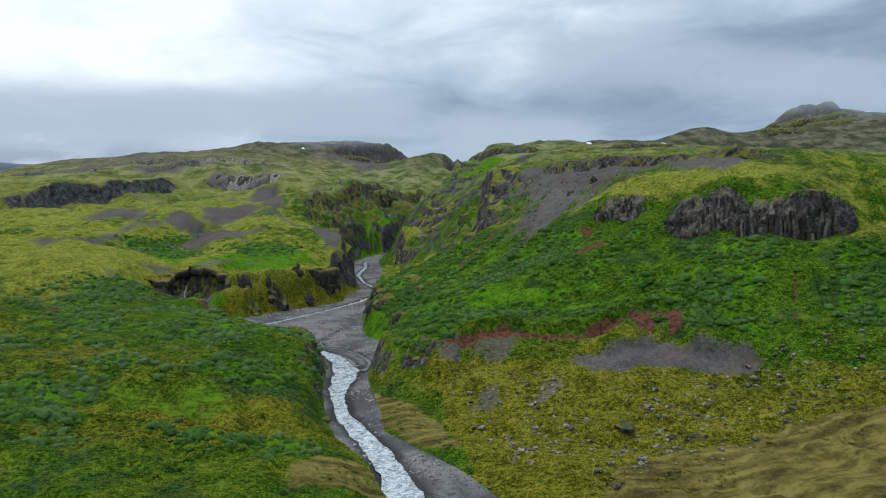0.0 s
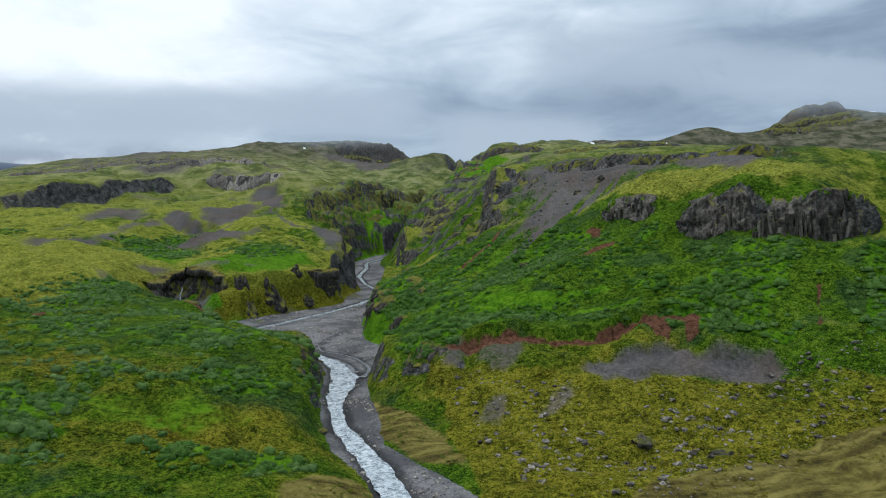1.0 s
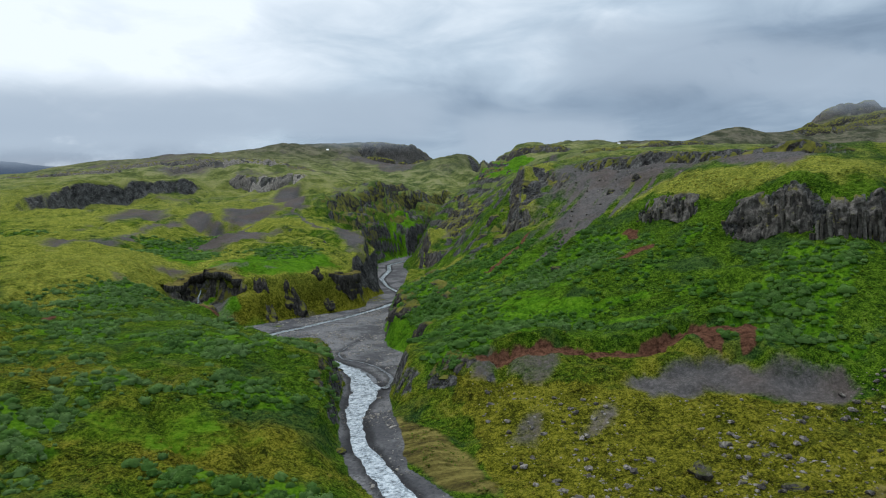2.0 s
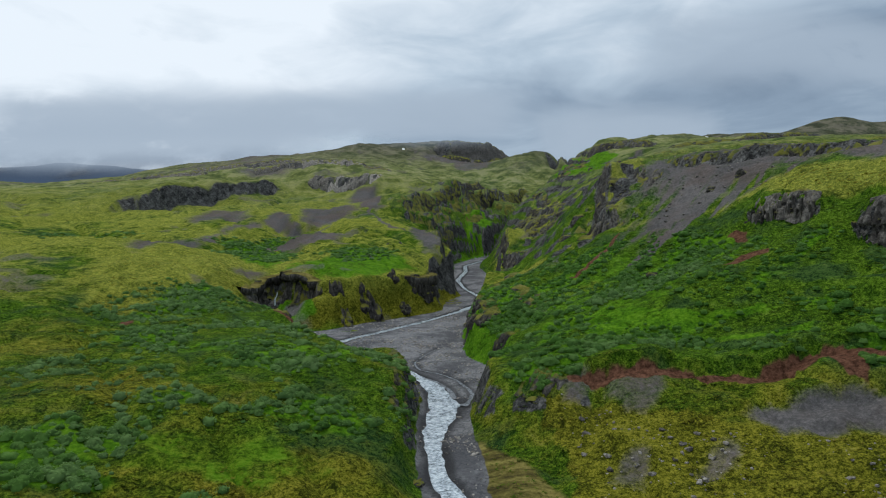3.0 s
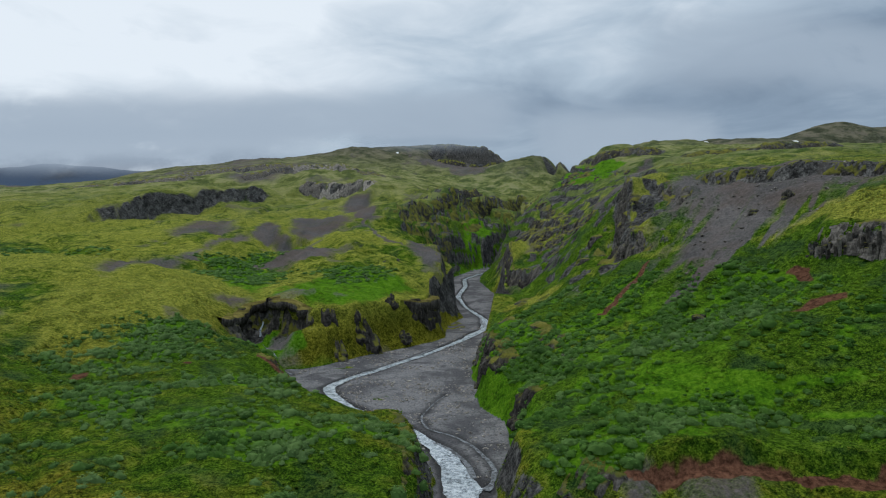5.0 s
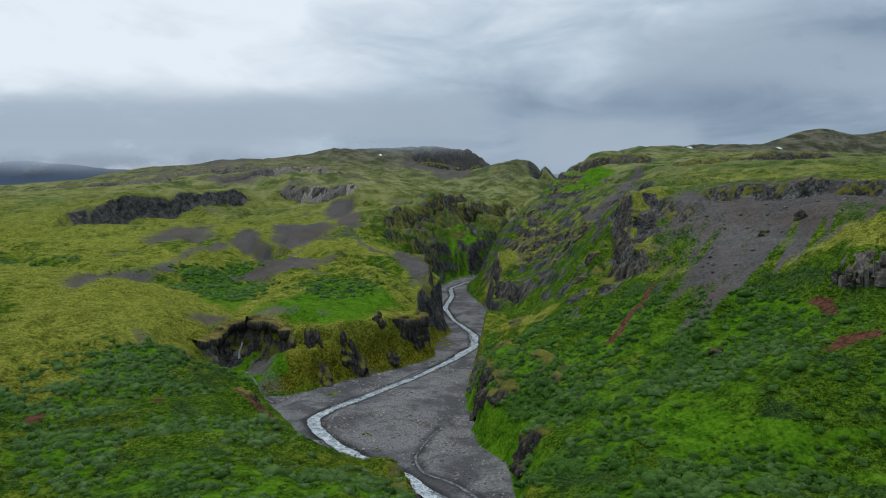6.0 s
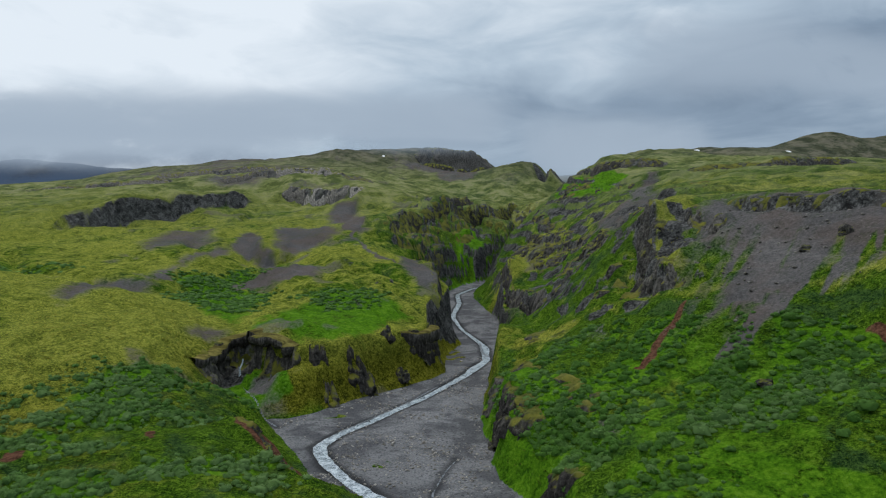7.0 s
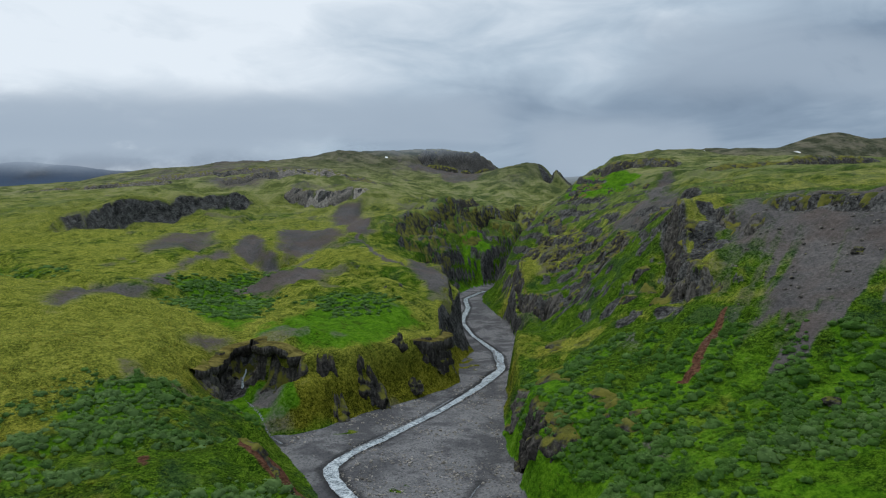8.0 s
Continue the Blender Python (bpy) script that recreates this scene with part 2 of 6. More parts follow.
land_line("highland", (-900, 500, 70), (900, 400, 130), (-1320, 2200, 335), (-930, 2000, 285), (-600, 1500, 130), (-2000, 2300, 350), (-800, 1300, 120), (-1500, 1300, 110), (0, 2200, 260), (1300, 2200, 330), (-2600, 1500, 160), (2600, 1500, 260), (-3500, 4200, 220), (3500, 4200, 320), (-3000, -900, 0), (3000, -900, 30), (0, -1500, -20))
land_line("basin", (110, 1000, 146), (150, 950, 138), (200, 1040, 148), (160, 1120, 160), (225, 1090, 150), (235, 950, 140), (370, 985, 172), (300, 1060, 165), (490, 1010, 186), (520, 965, 182), (670, 950, 196), (-1608, 2548, 300))
land_line("left_folds", (-70, 455, 62), (-65, 475, 67), (-72, 500, 76), (-92, 529, 88), (-49, 491, 81), (-43, 480, 70), (-28, 440, 60), (-120, 571, 104), (-138, 531, 85), (-69, 390, 51), (-56, 401, 53), (-103, 537, 95), (6, 526, 78), (29, 699, 114), (-30, 600, 100))


def fit_land():
    """A smooth surface through the land's lines."""
    p = np.array(LAND, float)
    far = np.hypot(p[:, 0], p[:, 1])
    c = 2.0 + 0.016 * far
    r = np.sqrt((p[:, None, 0] - p[None, :, 0]) ** 2 + (p[:, None, 1] - p[None, :, 1]) ** 2 + c[None, :] ** 2)
    lin = np.stack([np.ones(len(p)), p[:, 0] / 500, p[:, 1] / 500], 1)
    a = np.block([[r + np.diag(0.3 + 0.001 * far) * -1, lin], [lin.T, np.zeros((3, 3))]])
    w = np.linalg.solve(a, np.concatenate([p[:, 2], np.zeros(3)]))
    return p, c, w


LAND_P, LAND_C, LAND_W = fit_land()


def land(x, y):
    out = LAND_W[-3] + LAND_W[-2] * x / 500 + LAND_W[-1] * y / 500
    for (px, py, pz), c, w in zip(LAND_P, LAND_C, LAND_W):
        out = out + w * np.sqrt((x - px) ** 2 + (y - py) ** 2 + c * c)
    return out


STEPS = []


def step_line(high, reach, width, *points):
    """A rock step with the high ground on the left of its line."""
    STEPS.append((list(points), high, reach, width))


step_line(7.0, 7, 0.9, (71, 109), (76, 102), (81, 91), (87, 86), (93, 84), (98, 82))
step_line(3.0, 6, 0.8, (64, 130), (69, 123), (72, 115))
step_line(6.5, 6, 1.2, (55, 208), (50, 197), (48, 186), (49, 177))
step_line(3.5, 5, 1.0, (63, 200), (61, 190), (64, 181))
step_line(2.0, 6, 0.6, (70, 194), (80, 173), (92, 151), (103, 129), (112, 113))
step_line(3.6, 4, 0.8, (-63, 180), (-57, 182), (-56, 190), (-53, 194.5), (-48, 193), (-44, 190), (-38, 189), (-30, 191.5), (-22, 196), (-13, 208), (-5, 218), (-1, 236))
step_line(1.6, 4, 0.6, (-6, 82), (-6.5, 98), (-7, 108), (-11, 119))
step_line(8.0, 14, 1.8, (-20, 350), (-22, 380), (-15, 412), (-5, 445), (14, 477), (50, 538), (84, 603))
step_line(5.0, 7, 1.0, (0, 262), (-0.5, 290), (-2, 325))
step_line(6.0, 7, 1.0, (33, 328), (31, 300), (35, 276), (37, 256))
step_line(10.0, 11, 1.8, (-198, 372), (-196, 392), (-190, 416), (-183, 431), (-164, 455), (-147, 481), (-126, 506))
step_line(8.0, 12, 2.5, (-112, 528), (-86, 512), (-66, 506), (-47, 500))
step_line(5.0, 9, 2.5, (-84, 345), (-82, 322), (-74, 312), (-62, 318))
step_line(20.0, 30, 4.0, (-12, 862), (20, 853), (60, 850), (95, 874))
step_line(28.0, 22, 2.5, (150, 750), (136, 712), (124, 684))
step_line(5.0, 8, 1.5, (96, 412), (104, 395), (135, 385))
step_line(4.0, 8, 1.5, (118, 332), (150, 320), (200, 322))
step_line(3.0, 8, 1.0, (120, 180), (150, 150), (190, 140))
step_line(6.0, 9, 1.8, (-4, 492), (16, 508), (36, 545))
step_line(16.0, 40, 6.0, (690, 905), (724, 882), (800, 880))
step_line(9.0, 26, 4.0, (655, 880), (705, 858), (800, 856))
step_line(8.0, 22, 4.0, (620, 850), (690, 834), (790, 832))
step_line(10.0, 22, 3.0, (-4, 846), (22, 838), (60, 836), (92, 858))
step_line(6.0, 16, 3.0, (-260, 640), (-200, 655), (-130, 660), (-80, 640))
step_line(5.0, 14, 2.5, (-180, 575), (-140, 590), (-90, 600), (-40, 590))
step_line(5.0, 14, 2.5, (-330, 560), (-270, 575), (-210, 580))
step_line(1.8, 5, 1.0, (36, 73), (42.3, 73.4), (48, 73), (52, 70.7), (57, 66), (65, 62))
step_line(1.8, 3.5, 0.5, (18, 86), (25, 84), (29.5, 82.4), (35, 81.5), (39, 80.5), (45, 81), (49, 82.4), (53.5, 79), (57.5, 75))
step_line(2.0, 4, 0.8, (-20, 121), (-25, 125), (-30, 132), (-35, 137), (-39, 141))

BARE_STEPS = (2, 4, 10, 11, 13, 14, 15, 16, 18, 19, 20, 21, 22, 23, 24, 25)


def stepped(x, y, h):
    wx, wy = x + 2.2 * fbm(x, y, 9, 3, 31), y + 2.2 * fbm(x, y, 9, 3, 47)
    for line, high, reach, width in STEPS:
        p = np.array(line, float)
        near = (x > p[:, 0].min() - 3 * reach) & (x < p[:, 0].max() + 3 * reach) & (y > p[:, 1].min() - 3 * reach) & (y < p[:, 1].max() + 3 * reach)
        if not near.any():
            continue
        d, side, pos = along(line, wx[near], wy[near])
        s = d * side
        ends = smooth(0, 0.10, pos) * smooth(0, 0.10, 1 - pos)
        high = high * (1 + 0.7 * fbm(x[near], y[near], 9 + reach * 0.6, 2, 37))
        h[near] += high * (smooth(-width, width, s) - 0.5) * np.exp(-(d / reach) ** 2) * ends
    return h


def step_faces(x, y):
    """1 on the steep face of the larger rock steps."""
    out = np.zeros(x.shape)
    wx, wy = x + 2.2 * fbm(x, y, 9, 3, 31), y + 2.2 * fbm(x, y, 9, 3, 47)
    for index in BARE_STEPS:
        line, high, reach, width = STEPS[index]
        p = np.array(line, float)
        near = (x > p[:, 0].min() - 3 * reach) & (x < p[:, 0].max() + 3 * reach) & (y > p[:, 1].min() - 3 * reach) & (y < p[:, 1].max() + 3 * reach)
        d, side, pos = along(line, wx[near], wy[near])
        ends = smooth(0, 0.06, pos) * smooth(0, 0.06, 1 - pos)
        patchy = 0.75 + 0.6 * fbm(x[near], y[near], 12, 3, 211)
        out[near] = np.maximum(out[near], ends * np.clip(patchy, 0, 1) * smooth(1.5 * width + 2.0, width * 0.9, d))
    return out


def bank(x, y):
    """Distance outside the gravel bed, negative inside."""
    d = np.full(x.shape, 60.0)
    near = (x > -110) & (x < 115) & (y > -120) & (y < 620)
    wx = x[near] + 0.9 * fbm(x[near], y[near], 7, 3, 5)
    wy = y[near] + 0.9 * fbm(x[near], y[near], 7, 3, 9)
    edge = along(BED + BED[:1], wx, wy)[0]
    d[near] = np.where(inside(BED, wx, wy), -edge, edge)
    return d


# middle of the stream going upstream, with its width
STREAM = [(10, -60, 4.5), (8, 20, 4.2), (6.5, 41, 3.9), (5, 51, 3.7), (2.8, 61, 3.0), (-0.4, 72, 2.2), (-1.0, 83, 2.2), (-0.8, 88, 3.2), (-0.2, 94, 4.0), (0.8, 101, 5.2), (-0.3, 109, 4.2), (-2.0, 116, 3.4), (-4.8, 121.6, 2.2),
          (-7, 126, 2.2), (-14.9, 134.1, 2.4), (-19.3, 140.3, 2.2), (-23.7, 147.9, 2.7), (-27, 156, 2.7), (-24, 163.3, 2.0), (-18.6, 171, 1.7), (-12.6, 181, 1.7), (-5.4, 192.7, 1.8), (5, 213, 2.2), (14, 235, 2.8), (16.5, 256, 2.4), (14.5, 272, 1.8), (10.5, 298, 1.6),
          (8.5, 321, 2.2), (14, 354, 2.2), (14.5, 380, 2.4), (25, 402, 2.4), (45, 422, 2.2), (66, 465, 2.2), (88, 530, 2.0)]
BRAIDS = [
    [(3.4, 101, 1.4), (4.8, 104, 1.0), (5.8, 109, 0.8), (3.4, 118, 0.6), (0.4, 123.5, 0.45), (-4.6, 127.6, 0.4), (-5.9, 134.3, 0.35), (-3.1, 144.4, 0.3), (-0.6, 150.2, 0.25)],
    [(2.4, 105, 0.9), (1.6, 112, 0.8), (-1.5, 119, 0.6), (-4, 121, 0.6)],
    [(15.5, 240, 0.9), (14.2, 250, 0.9), (15.5, 266, 0.7)],
    [(-24, 165, 0.5), (-16.5, 176.5, 0.4), (-9, 189, 0.5), (-2, 203, 0.6)],
    [(-37, 168.5, 0.5), (-39.5, 172, 0.5), (-43, 177, 0.45), (-46, 182, 0.4), (-50, 188, 0.35)],
]


def water_depth(x, y, margin=0.5):
    out = np.zeros(x.shape)
    near = (x > -60) & (x < 75) & (y > -80) & (y < 560)
    xn, yn = x[near] + 0.5 * fbm(x[near], y[near], 5, 2, 51), y[near] + 0.5 * fbm(x[near], y[near], 5, 2, 53)
    got = np.zeros(xn.shape)
    for line in [STREAM] + BRAIDS:
        d, _, pos = along(line, xn, yn)
        p = np.array(line, float)
        run = np.concatenate([[0], np.cumsum(np.hypot(*np.diff(p[:, :2], axis=0).T))])
        half = 0.5 * np.interp(pos, run / run[-1], p[:, 2])
        got = np.maximum(got, smooth(half + margin, half * 0.5, d) * np.clip(half, 0.4, 1))
    out[near] = got
    return out


def height(x, y):
    x, y = np.asarray(x, float), np.asarray(y, float)
    h = land(x, y)
    far = np.hypot(x, y - 20)
    h = stepped(x, y, h)
    h += fbm(x, y, 26, 3, 1) * 1.1 + fbm(x, y, 7, 3, 2) * 0.45 + fbm(x, y, 2.4, 2, 6) * 0.22
    h += fbm(x, y, 120, 4, 3) * 7 * smooth(280, 700, far) + fbm(x, y, 700, 4, 4) * (22 + 30 * smooth(-200, -700, x)) * smooth(1100, 2400, far)
    d = bank(x, y)
    low = bed(y)
    # sheer banks in the gorge and at the narrows, gentler ones elsewhere
    sheer = np.maximum(smooth(225, 265, y), smooth(9, 5, np.hypot((x + 6), (y - 98) / 4.0)))
    sheer = np.maximum(sheer, 0.6 * smooth(14, 9, np.hypot(x - 7, (y - 155) / 1.2)))
    sheer = np.maximum(sheer * (1 - smooth(295, 320, y) * smooth(16, 10, x - 0.12 * (y - 300))), 0.0)
    sheer = sheer * (1 - smooth(318, 336, y) * smooth(12, 20, x - 0.12 * (y - 300)))
    sheer = sheer * (1 - 0.9 * smooth(294, 276, y) * smooth(11, 15, x))
    talus = smooth(34, 24, np.hypot(x + 20, y - 192))
    tongue = smooth(1.5, 0.7, np.hypot((x - 4) / 9, (y - 252) / 24))
    sheer = sheer * (1 - np.maximum(talus, tongue))
    sheer = np.maximum(sheer, 0.75 * smooth(1.4, 0.8, np.hypot((x - 13) / 8, (y - 205) / 22)))
    sheer = np.maximum(sheer, 0.45 * smooth(12, 7, np.hypot(x - 9, (y - 96) / 1.3)))
    wide = 5.0 + 8.0 * smooth(295, 325, y) * (1 - sheer) + talus * (2.2 + 3.2 * fbm(x, y, 6, 3, 15)) + 3.5 * tongue - 2.8 * sheer + 1.5 * fbm(x, y, 11, 2, 13)
    lift = np.clip(d / wide, 0, 1)
    lift = (lift * lift * (3 - 2 * lift)) * 0.5 + 0.5 * lift
    h = np.maximum(h, low + 0.12 * np.clip(d, 0, 12))
    h = low + (h - low) * lift
    # alcove of the waterfall and the hollow under the turf beside it
    for outline, floor in ((ALCOVE, 10.3 + 0.25 * (y - 186)), (HOLLOW, 11.6 + 0.3 * (y - 188))):
        cut = zone(outline, x + 0.8 * fbm(x, y, 4, 2, 261), y + 0.8 * fbm(x, y, 4, 2, 263), 0.7)
        h = h - cut * np.maximum(h - floor, 0)
    # ledges in the rock of the gorge and gullies down the slopes
    gorge = smooth(9, 30, d) * smooth(200, 300, y) * smooth(640, 520, y) * smooth(110, 60, np.abs(x - 35)) + smooth(60, 30, np.hypot(x - 52, y - 205))
    band_h = 7.0 + 2.0 * fbm(x, y, 60, 2, 19)
    u = (h + 4.0 * fbm(x, y, 22, 3, 23)) / band_h
    f = u - np.floor(u)
    gorge = np.clip(gorge, 0, 1) * smooth(-0.2, 0.35, fbm(x, y, 26, 3, 41))
    gorge = np.maximum(gorge, 1.4 * zone(GORGE_WALL, x, y, 4.0))
    h += gorge * band_h * (smooth(0.4, 0.75, f) - f) * 0.6 * smooth(1, 5, d)
    crease = np.abs(fbm(x * 0.8 + y * 0.5, y * 0.35 - x * 0.2, 9, 3, 29))
    h -= 0.8 * smooth(0.22, 0.0, crease) * smooth(3, 9, d)
    # runnels and hummocks
    knoll = fbm(x, y, 38, 4, 151)
    h += smooth(60, 170, far) * smooth(6, 16, d) * (2.2 * np.abs(knoll) * smooth(1500, 300, far) + 3.2 * np.abs(fbm(x, y, 90, 4, 153)) * smooth(260, 420, far) - 1.0)
    gully = np.abs(fbm(x * 0.75 + y * 0.35, y * 0.42 - x * 0.1, 46, 3, 191))
    h -= 2.6 * smooth(0.16, 0.0, gully) * smooth(170, 260, far) * smooth(1300, 700, far) * smooth(8, 20, d)
    ditch = along([(-19, 40), (-16.5, 47), (-12, 56), (-8, 64), (-5.5, 69)], x, y)[0]
    h -= 0.5 * smooth(0.6, 0.15, ditch)
    near_h = smooth(4, 10, d) * smooth(160, 90, far)
    h += near_h * (0.35 + 0.35 * (x > 14)) * np.abs(fbm(x * 0.6, y, 3.0, 2, 157))
    h += np.where(d < 0, fbm(x, y, 3, 3, 8) * 0.10, 0)
    return h - 0.45 * water_depth(x, y)


def spaced(lo, hi, core0, core1, first, growth_lo, growth_hi):
    core = list(np.arange(core0, core1 + first / 2, first))
    down, up = [core[0]], [core[-1]]
    d = first
    while down[-1] > lo:
        d *= growth_lo
        down.append(down[-1] - d)
    d = first
    while up[-1] < hi:
        d *= growth_hi
        up.append(up[-1] + d)
    return np.array(down[:0:-1] + core + up[1:])


def blob(x, y, cx, cy, rx, ry, turn=0):
    c, s = math.cos(radians(turn)), math.sin(radians(turn))
    u, v = ((x - cx) * c + (y - cy) * s) / rx, (-(x - cx) * s + (y - cy) * c) / ry
    return smooth(1.45, 0.6, np.hypot(u, v))


def zone(poly, x, y, soft):
    """1 inside an outline, with a soft edge."""
    out = np.zeros(x.shape)
    p = np.array(poly, float)
    near = (x > p[:, 0].min() - soft) & (x < p[:, 0].max() + soft) & (y > p[:, 1].min() - soft) & (y < p[:, 1].max() + soft)
    if near.any():
        d = along(poly + poly[:1], x[near], y[near])[0]
        out[near] = smooth(-soft, soft, np.where(inside(poly, x[near], y[near]), d, -d))
    return out


def band(x, y, line, width):
    return smooth(width * 1.25, width * 0.6, along(line, x, y)[0])


PATCHES = []


def patch(kind, most, soft, *outline):
    """A patch of one kind of ground, by its outline in plan."""
    PATCHES.append((kind, most, soft, list(outline)))


patch("scree", 1.0, 2.5, (-93.4, 328.6), (-97.8, 364.2), (-90.7, 371.1), (-75, 317.5), (-67.8, 313.9), (-65.5, 287.3), (-79.5, 315.5), (-87.2, 320.4))
patch("scree", 0.9, 3.0, (-81.5, 370.6), (-81.4, 425.7), (-47.9, 355.6), (-43.4, 342.3), (-58.5, 341.4), (-56.8, 323.1), (-65.8, 316.2), (-71.9, 320.8))
patch("scree", 0.9, 2.5, (-95.5, 240), (-99.1, 260.7), (-99.8, 291), (-94.4, 327.5), (-88.3, 315.3), (-95.7, 292.5), (-96, 271.4), (-92.7, 249.4))
patch("scree", 0.8, 4.0, (-129.1, 317.1), (-131.6, 356.5), (-124.1, 401.1), (-99.7, 327.8), (-111.4, 310), (-118.1, 296.7))
patch("scree", 0.85, 3.0, (-103.8, 204.9), (-112.1, 245.8), (-99.4, 242.6), (-91.1, 245.2), (-91.3, 236.4), (-93.7, 214.3), (-97.3, 197.1))
patch("scree", 1.0, 4.0, (-68.7, 465), (-64.6, 486.6), (-50.4, 487.1), (-34.1, 365.2), (-37.4, 352.8), (-45.4, 359.2))
patch("scree", 0.7, 8.0, (-187.7, 565.2), (-180.6, 620.6), (-132.7, 591.7), (-132.9, 551.8), (-160.1, 550.9))
patch("scree", 0.9, 2.0, (-75.5, 267), (-70.1, 282.9), (-58.4, 280.6), (-48.7, 289.7), (-46.3, 268.3), (-59.9, 267.5), (-70.9, 261.6))
patch("scree", 0.9, 2.0, (-17.5, 325.7), (-9.3, 317.1), (-1.1, 274), (-0.2, 265), (-6.6, 265.6), (-13.5, 282.3))
patch("scree", 0.7, 2.0, (-65.1, 191.2), (-63.4, 201.1), (-57.4, 199), (-57.3, 193.9), (-61.9, 190.1))
patch("scree", 0.9, 0.8, (-47.3, 183), (-45.5, 187.9), (-43.4, 189.5), (-40, 183.7), (-41.5, 179.7), (-44.6, 179.5))
patch("scree", 0.9, 3.0, (103.5, 332.1), (70.6, 235.6), (60.6, 253.8), (64.6, 286.8), (80, 284.6))
patch("scree", 0.7, 1.2, (63.8, 310.4), (53.2, 312.8), (46.8, 313.6), (59.6, 319))
patch("scree", 1.0, 1.5, (63.5, 190.2), (71.2, 201.1), (70.7, 190.1), (75, 182.5), (81.3, 167.4), (67.4, 149.2), (62.1, 152.4), (58.9, 157.1), (55.7, 158.6), (52.8, 153.8), (47.1, 150.9), (46.9, 155.5), (52.2, 160), (59.6, 167.8), (62.9, 170.8), (60.8, 181.5))
patch("scree", 1.0, 2.0, (46.4, 153.7), (55.4, 167.2), (64, 170.6), (74.9, 168.8), (81.3, 165.9), (86.4, 160.2), (87, 153.7), (74.4, 149.6), (63.8, 149.2), (54.2, 151.1), (47.3, 147.6))
patch("scree", 0.9, 2.0, (78.8, 173.8), (84.2, 163.6), (100, 142), (112, 130), (96.6, 115.7), (89.6, 109.7), (87.9, 121.2), (89.5, 155), (80.7, 151.9), (73.9, 152.7))
patch("scree", 1.0, 0.8, (36.4, 73.2), (42.3, 73.3), (48.1, 73), (51.9, 70.7), (57.1, 66.1), (62.4, 62.4), (62.8, 59.3), (58.7, 58), (53.3, 63), (45.4, 66.6), (37.6, 68.4))
patch("scree", 0.68, 0.7, (26.2, 64.7), (29.5, 67.9), (32.2, 68.8), (33.6, 67.4), (31.6, 64.3), (28.3, 63.3))
patch("scree", 0.68, 0.7, (19.1, 65.4), (20.9, 69.8), (23.7, 70), (23.9, 67.3), (21.5, 64.9))
patch("scree", 0.68, 0.7, (16.2, 85.4), (19.5, 86.6), (21.1, 83.2), (19.8, 79), (16.4, 81.6))
patch("scree", 0.68, 0.7, (22.6, 84), (29.5, 81.4), (29, 78.3), (25.4, 75), (22.8, 75.8), (22.2, 80.4))
patch("scree", 0.7, 1.5, (48.1, 350.8), (54, 344.9), (44, 313.1), (39.4, 308.4))
patch("scree", 0.9, 2.0, (69.2, 309.3), (77.3, 303.6), (88.1, 313.7), (117.2, 370.8), (106.9, 332.3), (80.2, 284.4), (62.4, 260), (64, 283.1))
patch("scree", 0.8, 3.0, (12.7, 737), (37.3, 839.4), (62.7, 734.5), (47.5, 701.5), (23.2, 693.6))
patch("scrub", 1.0, 3.0, (-92.2, 258.3), (-90.8, 271.7), (-77.4, 293.6), (-67.7, 277.6), (-75.8, 264.3), (-85.3, 250.4))
patch("scrub", 0.9, 3.0, (-85.6, 240.7), (-74.8, 260.9), (-58.2, 259.7), (-52.9, 220.8), (-54.8, 203.3), (-61.7, 205.6), (-70.7, 213.7))
patch("scrub", 0.9, 2.0, (-41.7, 235.5), (-31.7, 244.1), (-20.1, 243.6), (-22.6, 228.1), (-36.2, 223.2))
patch("scrub", 1.0, 2.0, (-62.5, 133.7), (-64.7, 141.5), (-67.1, 157.4), (-62.3, 162), (-57.9, 162.8), (-53.5, 151.2), (-51.8, 136.8), (-56.4, 134.5))
patch("lush", 0.7, 3.0, (-52.9, 202), (-44, 228), (-16.2, 243.4), (-8.3, 234.3), (-23.1, 197), (-37.1, 191.7))
patch("lush", 0.9, 0.8, (-55, 182), (-54.5, 193), (-51, 196), (-48, 190), (-42.7, 190.5), (-38, 184), (-36, 180), (-43, 175), (-48, 178))
patch("dry", 0.5, 4.0, (-95.6, 167.1), (-103.4, 192.6), (-88.5, 203.3), (-72.6, 214.3), (-57.5, 196.8), (-57, 190.4), (-60.5, 169.5), (-68.1, 157.1), (-63.3, 133.5), (-71.7, 129.5))
patch("red", 1.0, 0.7, (-36.7, 135), (-39, 143), (-36.5, 147), (-30.7, 140), (-25, 131), (-23.5, 123.5), (-27.2, 126.3), (-32.7, 130.6))
patch("red", 1.0, 0.6, (-63, 120.2), (-63.6, 124.7), (-61.2, 124.5), (-60.4, 121.8))
patch("red", 0.8, 0.5, (-49.8, 130.9), (-47.9, 132.7), (-45.7, 126.1))
patch("red", 1.0, 0.6, (48.4, 165), (44.1, 161.8), (39.6, 157.3), (34.7, 149.2), (29.6, 146.5), (30.6, 145.3), (35.1, 147), (39.5, 153.8), (43.8, 159.1))
patch("red", 1.0, 0.6, (60.5, 128.5), (63.8, 126.5), (61, 120.9), (60.8, 124.7))
patch("red", 0.9, 0.6, (50.6, 113.2), (55.9, 116.3), (60.6, 112.4), (59.2, 110.9), (54.8, 113.4))
patch("red", 1.0, 0.5, (20.7, 85.3), (25.2, 84.4), (27.6, 83.8), (29.5, 82.8), (34.9, 82), (34.6, 81), (28.7, 82), (25, 83.6))
